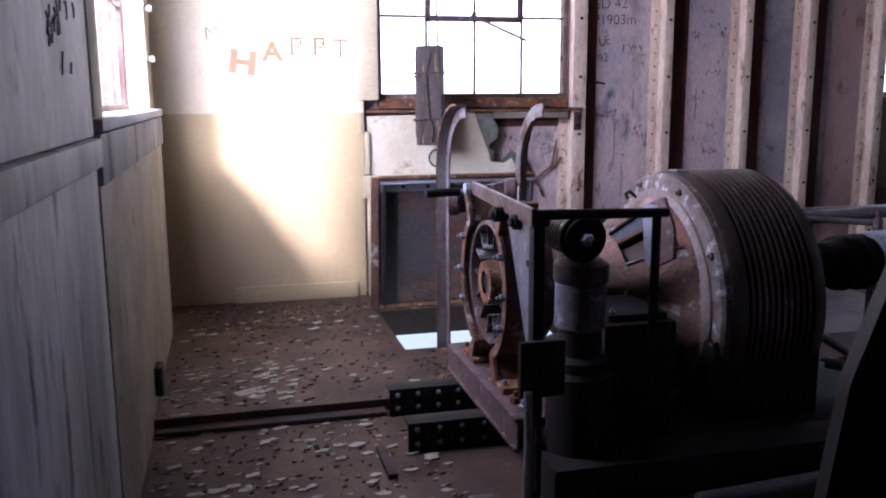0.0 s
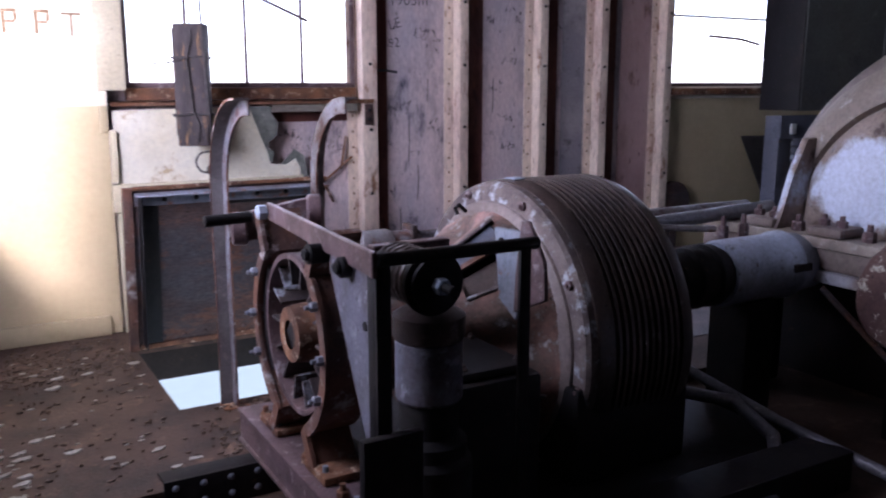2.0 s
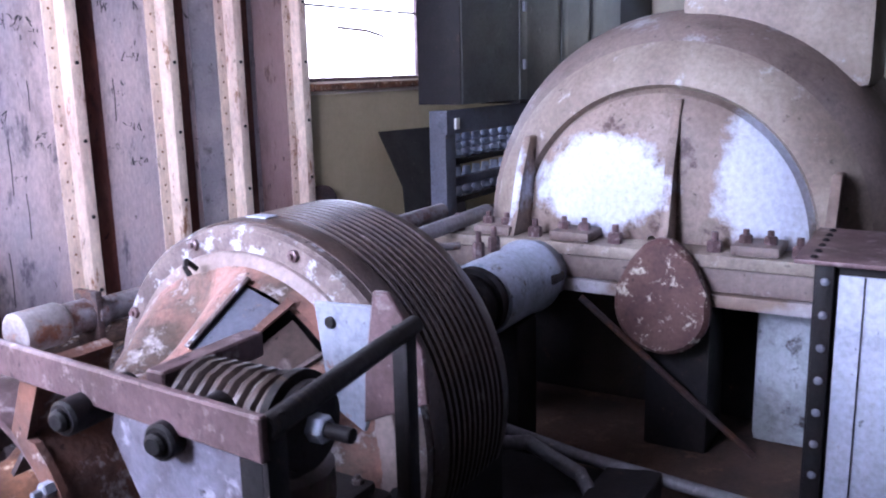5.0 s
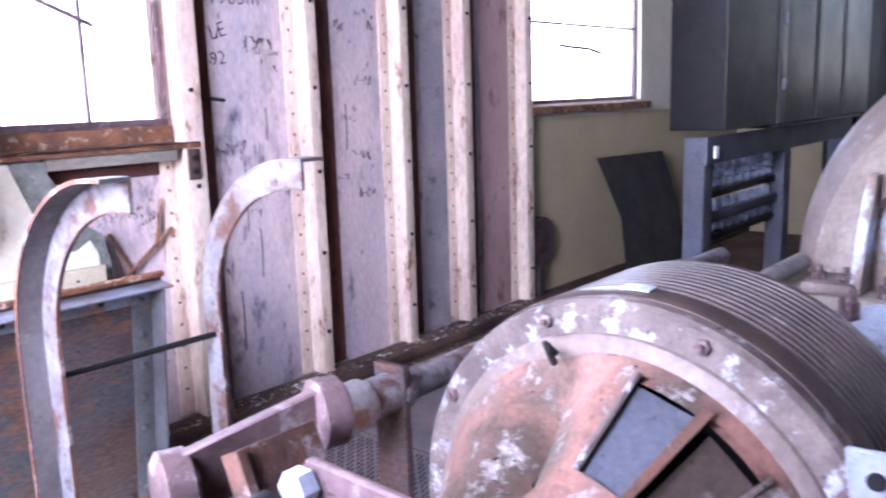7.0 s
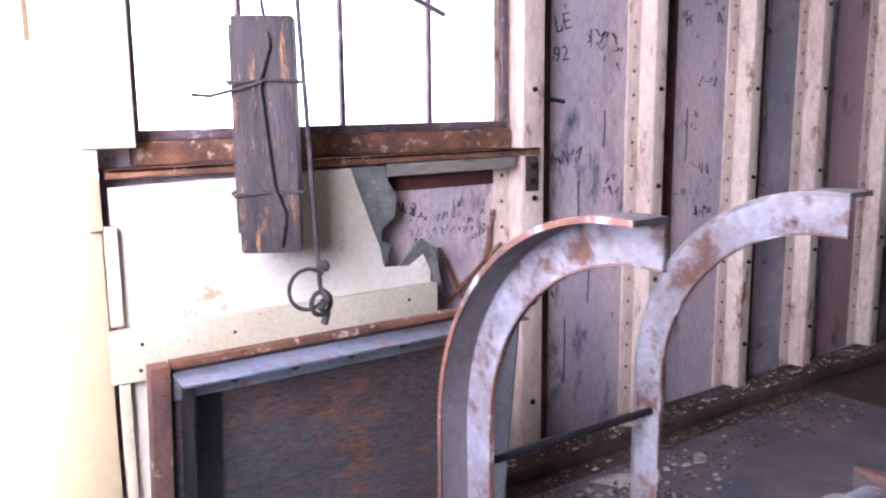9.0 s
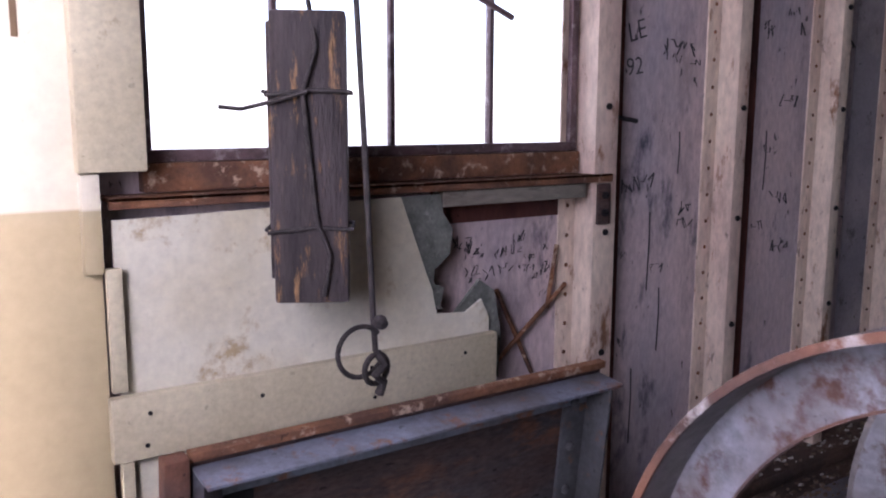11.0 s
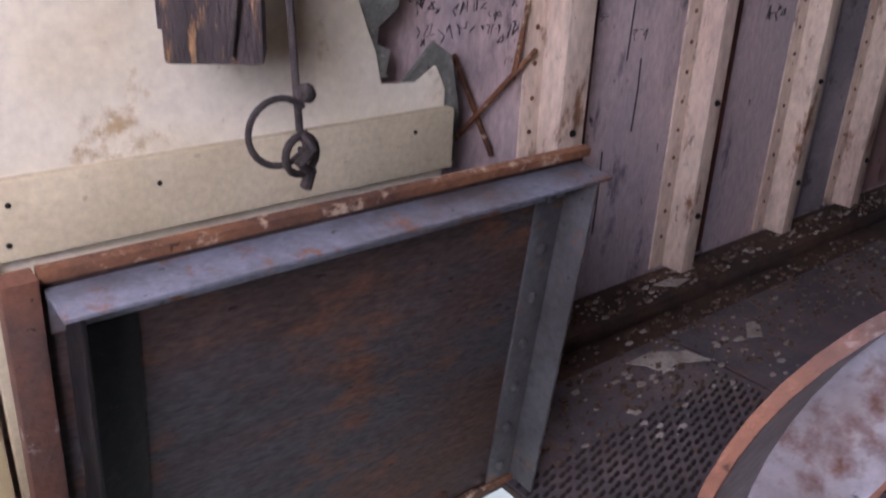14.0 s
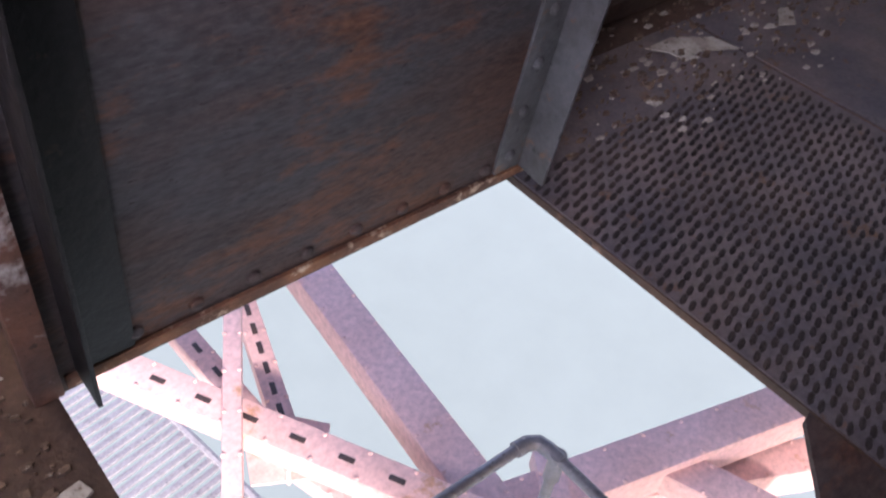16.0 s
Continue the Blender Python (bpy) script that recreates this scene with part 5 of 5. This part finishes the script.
# dark colour puts the shade of sunken slots onto the raised nubs
tagged(solid("tread_nubs", bm, M_NUB, "raised oval nubs of the worn tread plate, darkened like sunken slots", "tread pattern"), kind="stuff")

# ---- debris ----


def debris(name, count, area, size, thick, material, label, seed):
    r = random.Random(seed)
    bm = bmesh.new()
    for _ in range(count):
        x0, x1, y0, y1, z = area[r.randrange(len(area))]
        x, y = r.uniform(x0, x1), r.uniform(y0, y1)
        s = size * r.uniform(0.25, 1.0) ** 2 + size * 0.12
        n = r.randint(4, 6)
        turn, tilt = r.uniform(0, 6.28), r.uniform(-0.2, 0.2)
        hgt = thick * r.uniform(0.5, 1.5)
        lo, hi = [], []
        for k in range(n):
            a = turn + 6.283 * k / n + r.uniform(-0.3, 0.3)
            q = s * r.uniform(0.6, 1.0)
            px, py = x + q * math.cos(a) * 1.4, y + q * math.sin(a) * 0.8
            lo.append(bm.verts.new((px, py, z + 0.0005)))
            hi.append(bm.verts.new((px, py, z + hgt + abs(tilt) * q * (1 + math.cos(a)))))
        bm.faces.new(hi)
        for k in range(n):
            bm.faces.new((lo[k], lo[(k + 1) % n], hi[(k + 1) % n], hi[k]))
    return tagged(solid(name, bm, material, label, "debris", smooth=0), kind="stuff")


NEARF = (-0.26, 0.95, 2.0, 3.46, -0.06)
FARF = (-0.28, 1.0, 3.5, 5.5, 0.0)
FARE = (-0.1, 1.0, 4.9, 5.62, 0.0)
EDGE = (2.15, 4.6, 5.2, 5.6, 0.003)
KERB = (2.3, 5.4, 5.62, 5.74, 0.07)
debris("paint_flakes", 420, [NEARF, NEARF, FARF, (-0.26, 0.4, 3.5, 4.2, 0.0)], 0.034, 0.003, M_FLAKE, "scattered pale paint flakes on the floor", 3)
debris("crumbs", 1500, [NEARF, FARF, FARE, FARE], 0.013, 0.006, M_CRUMB, "brown rust and plaster crumbs on the floor", 5)
debris("paint_flakes", 280, [EDGE, KERB, KERB, (2.5, 3.3, 5.1, 5.5, 0.004)], 0.017, 0.003, M_FLAKE, "pale flakes along the foot of the ribbed wall", 9)
debris("crumbs", 1300, [EDGE, EDGE, KERB, (1.06, 2.0, 3.6, 4.2, 0.0)], 0.014, 0.008, M_CRUMB, "dark crumbs along the foot of the ribbed wall", 11)


def scrap(outline, at, turn, material, label, z=0.004):
    m = Matrix.Translation((at[0], at[1], z)) @ Matrix.Rotation(radians(turn), 4, "Z") @ Matrix.Rotation(radians(2), 4, "X")
    solid("scrap_sheet", slab(outline, 0.003, m), material, label, "scrap", smooth=0)


scrap([(-0.14, 0.02), (-0.03, 0.06), (0.10, 0.04), (0.15, -0.03), (0.02, -0.02), (-0.05, -0.06), (-0.08, -0.01)], (2.93, 5.38), -20, M_FLAKE, "torn pale scrap of lining on the tread plate", 0.008)
scrap([(-0.06, 0.02), (0.05, 0.03), (0.09, -0.01), (-0.02, -0.03)], (3.35, 5.33), 30, M_FLAKE, "torn pale scrap of lining on the tread plate", 0.008)
scrap([(-0.08, 0.015), (0.0, 0.03), (0.09, 0.0), (0.0, -0.03)], (3.3, 5.66), -10, M_FLAKE, "torn pale scrap of lining by the wall", 0.075)
scrap([(-0.07, 0.03), (0.07, 0.035), (0.075, -0.03), (-0.065, -0.035)], (0.14, 3.74), 25, M_FLAKE, "pale rectangular card on the floor", 0.004)
solid("scrap_bar", box((0.66, 2.72, -0.06), (0.70, 3.02, -0.035), 0.004), M_DARKRUST, "rusty steel bar end lying on the floor", "bar")
solid("floor_strip", box((WX0 + 0.09, 3.40, -0.06), (0.78, 3.475, -0.035), 0.006), M_DARKRUST, "dark strip along the edge of the floor plate", "strip", "structure")

# ---- writing on the walls ----


def writing(text, at, size, wall, material, turn=0.0, parent=None, squeeze=1.0, bold=-0.012):
    c = bpy.data.curves.new("writing", "FONT")
    c.body, c.size, c.extrude, c.offset = text, size, 0.0006, size * bold
    ob = bpy.data.objects.new("writing_source", c)
    scene.collection.objects.link(ob)
    dg = bpy.context.evaluated_depsgraph_get()
    me = bpy.data.meshes.new_from_object(ob.evaluated_get(dg))
    bpy.data.objects.remove(ob)
    me.materials.clear()
    me.materials.append(material)
    m = Matrix.Rotation(radians(turn), 4, "Z") @ Matrix.Diagonal((squeeze, 1, 1, 1))
    base = axes(at, (1, 0, 0), (0, 0, 1)) if wall == "y" else axes(at, (0, 1, 0), (0, 0, 1))
    me.transform(base @ m)
    o = new("writing", me)
    o.parent = parent
    return o


def strokes(boxes, count, y, material, parent, seed, size=0.05):
    """Scribbles that cannot be read: rows of hooked pen strokes."""
    r = random.Random(seed)
    for x0, x1, z0, z1 in boxes:
        bm = bmesh.new()
        left = count
        while left > 0:
            x, z, s = r.uniform(x0, x1), r.uniform(z0, z1), size * r.uniform(0.5, 1.1)
            lean, n = r.uniform(-0.2, 0.3), r.randint(2, 5)
            for k in range(n):
                cx = x + k * s * 0.75
                if cx > x1:
                    break
                pts = []
                for _ in range(r.randint(3, 5)):
                    p = Vector((cx + r.choice((-0.3, 0, 0.3)) * s, y, z + r.choice((-0.5, 0, 0.5)) * s + lean * k * s))
                    if not pts or (p - pts[-1]).length > 0.002:
                        pts.append(p)
                if len(pts) > 1:
                    for a, c in zip(pts, pts[1:]):
                        tube([a, c], s * r.uniform(0.03, 0.06), 4, bm)
            left -= n
        part("scribble", bm, material, parent)


WYF = WY1 - 0.0012
writing("MJR", (-0.02, WYF, 1.83), 0.13, "y", M_BROWNINK, 4, wall_far_left)
writing("H", (0.12, WYF, 1.63), 0.21, "y", M_BROWNINK, -8, wall_far_left, 1.25, 0.05)
writing("A", (0.36, WYF, 1.70), 0.18, "y", M_BROWNINK, 0, wall_far_left, 1.1, 0.04)
for x in (0.55, 0.71):
    for x0, z0, x1, z1 in ((0, 1.73, 0.022, 1.86), (0.024, 1.84, 0.08, 1.86), (0.024, 1.785, 0.07, 1.80), (0.06, 1.80, 0.08, 1.838)):
        part("daub", box((x + x0, WY1 - 0.002, z0), (x + x1, WY1 - 0.0005, z1), 0), M_BROWNINK, wall_far_left)
writing("T", (0.84, WYF, 1.72), 0.19, "y", M_BROWNINK, 0, wall_far_left)
YS = SKIN - 0.0015
writing("SD 42", (2.86, YS, 2.10), 0.11, "y", M_INK, 2, wall_far_skin)
writing("P1903m", (2.85, YS, 1.98), 0.11, "y", M_INK, 2, wall_far_skin)
writing("TLE", (2.85, YS, 1.80), 0.10, "y", M_INK, 16, wall_far_skin)
writing("92", (2.90, YS, 1.70), 0.09, "y", M_INK, 8, wall_far_skin)
strokes([(3.08, 3.3, 1.65, 1.85), (2.85, 3.3, 0.9, 1.6)], 16, YS, M_INK, wall_far_skin, 1)
strokes([(3.62, 3.98, 1.6, 2.2), (3.62, 3.98, 1.0, 1.5)], 18, YS, M_INK, wall_far_skin, 3)
strokes([(4.3, 4.55, 0.8, 2.0), (4.95, 5.2, 0.5, 2.0)], 14, YS, M_INK, wall_far_skin, 4, 0.07)
strokes([(2.14, 2.55, 0.95, 1.22)], 46, YS, M_INK, wall_far_skin, 5, 0.035)
part("scribble", tube([(2.775, YS, 1.548), (2.87, YS, 1.552), (2.96, YS, 1.54)], 0.009, 5), M_INK, wall_far_skin)
XS = WX0 + 0.0805
bm = bmesh.new()
r = random.Random(12)
for _ in range(22):
    y, z, l = r.uniform(1.75, 2.15), r.uniform(1.5, 1.75), r.uniform(0.02, 0.07)
    tube([(XS, y, z), (XS, y + 0.01, z + l * 0.5), (XS, y + r.uniform(-0.03, 0.03), z + l)], 0.004, 4, bm)
solid("wall_scrawl", bm, M_INK, "black unreadable scrawl on the white panel", "scrawl", "structure")

for x, z, l in ((3.05, 1.2, 0.3), (3.12, 0.9, 0.25), (2.98, 0.6, 0.3), (3.2, 1.5, 0.16), (3.75, 1.5, 0.25), (4.4, 1.3, 0.3), (5.0, 1.0, 0.5), (5.1, 0.7, 0.4)):
    part("drip", tube([(x, YS, z), (x + 0.004, YS, z - l * 0.4), (x - 0.002, YS, z - l)], 0.0025, 4), M_INK, wall_far_skin)
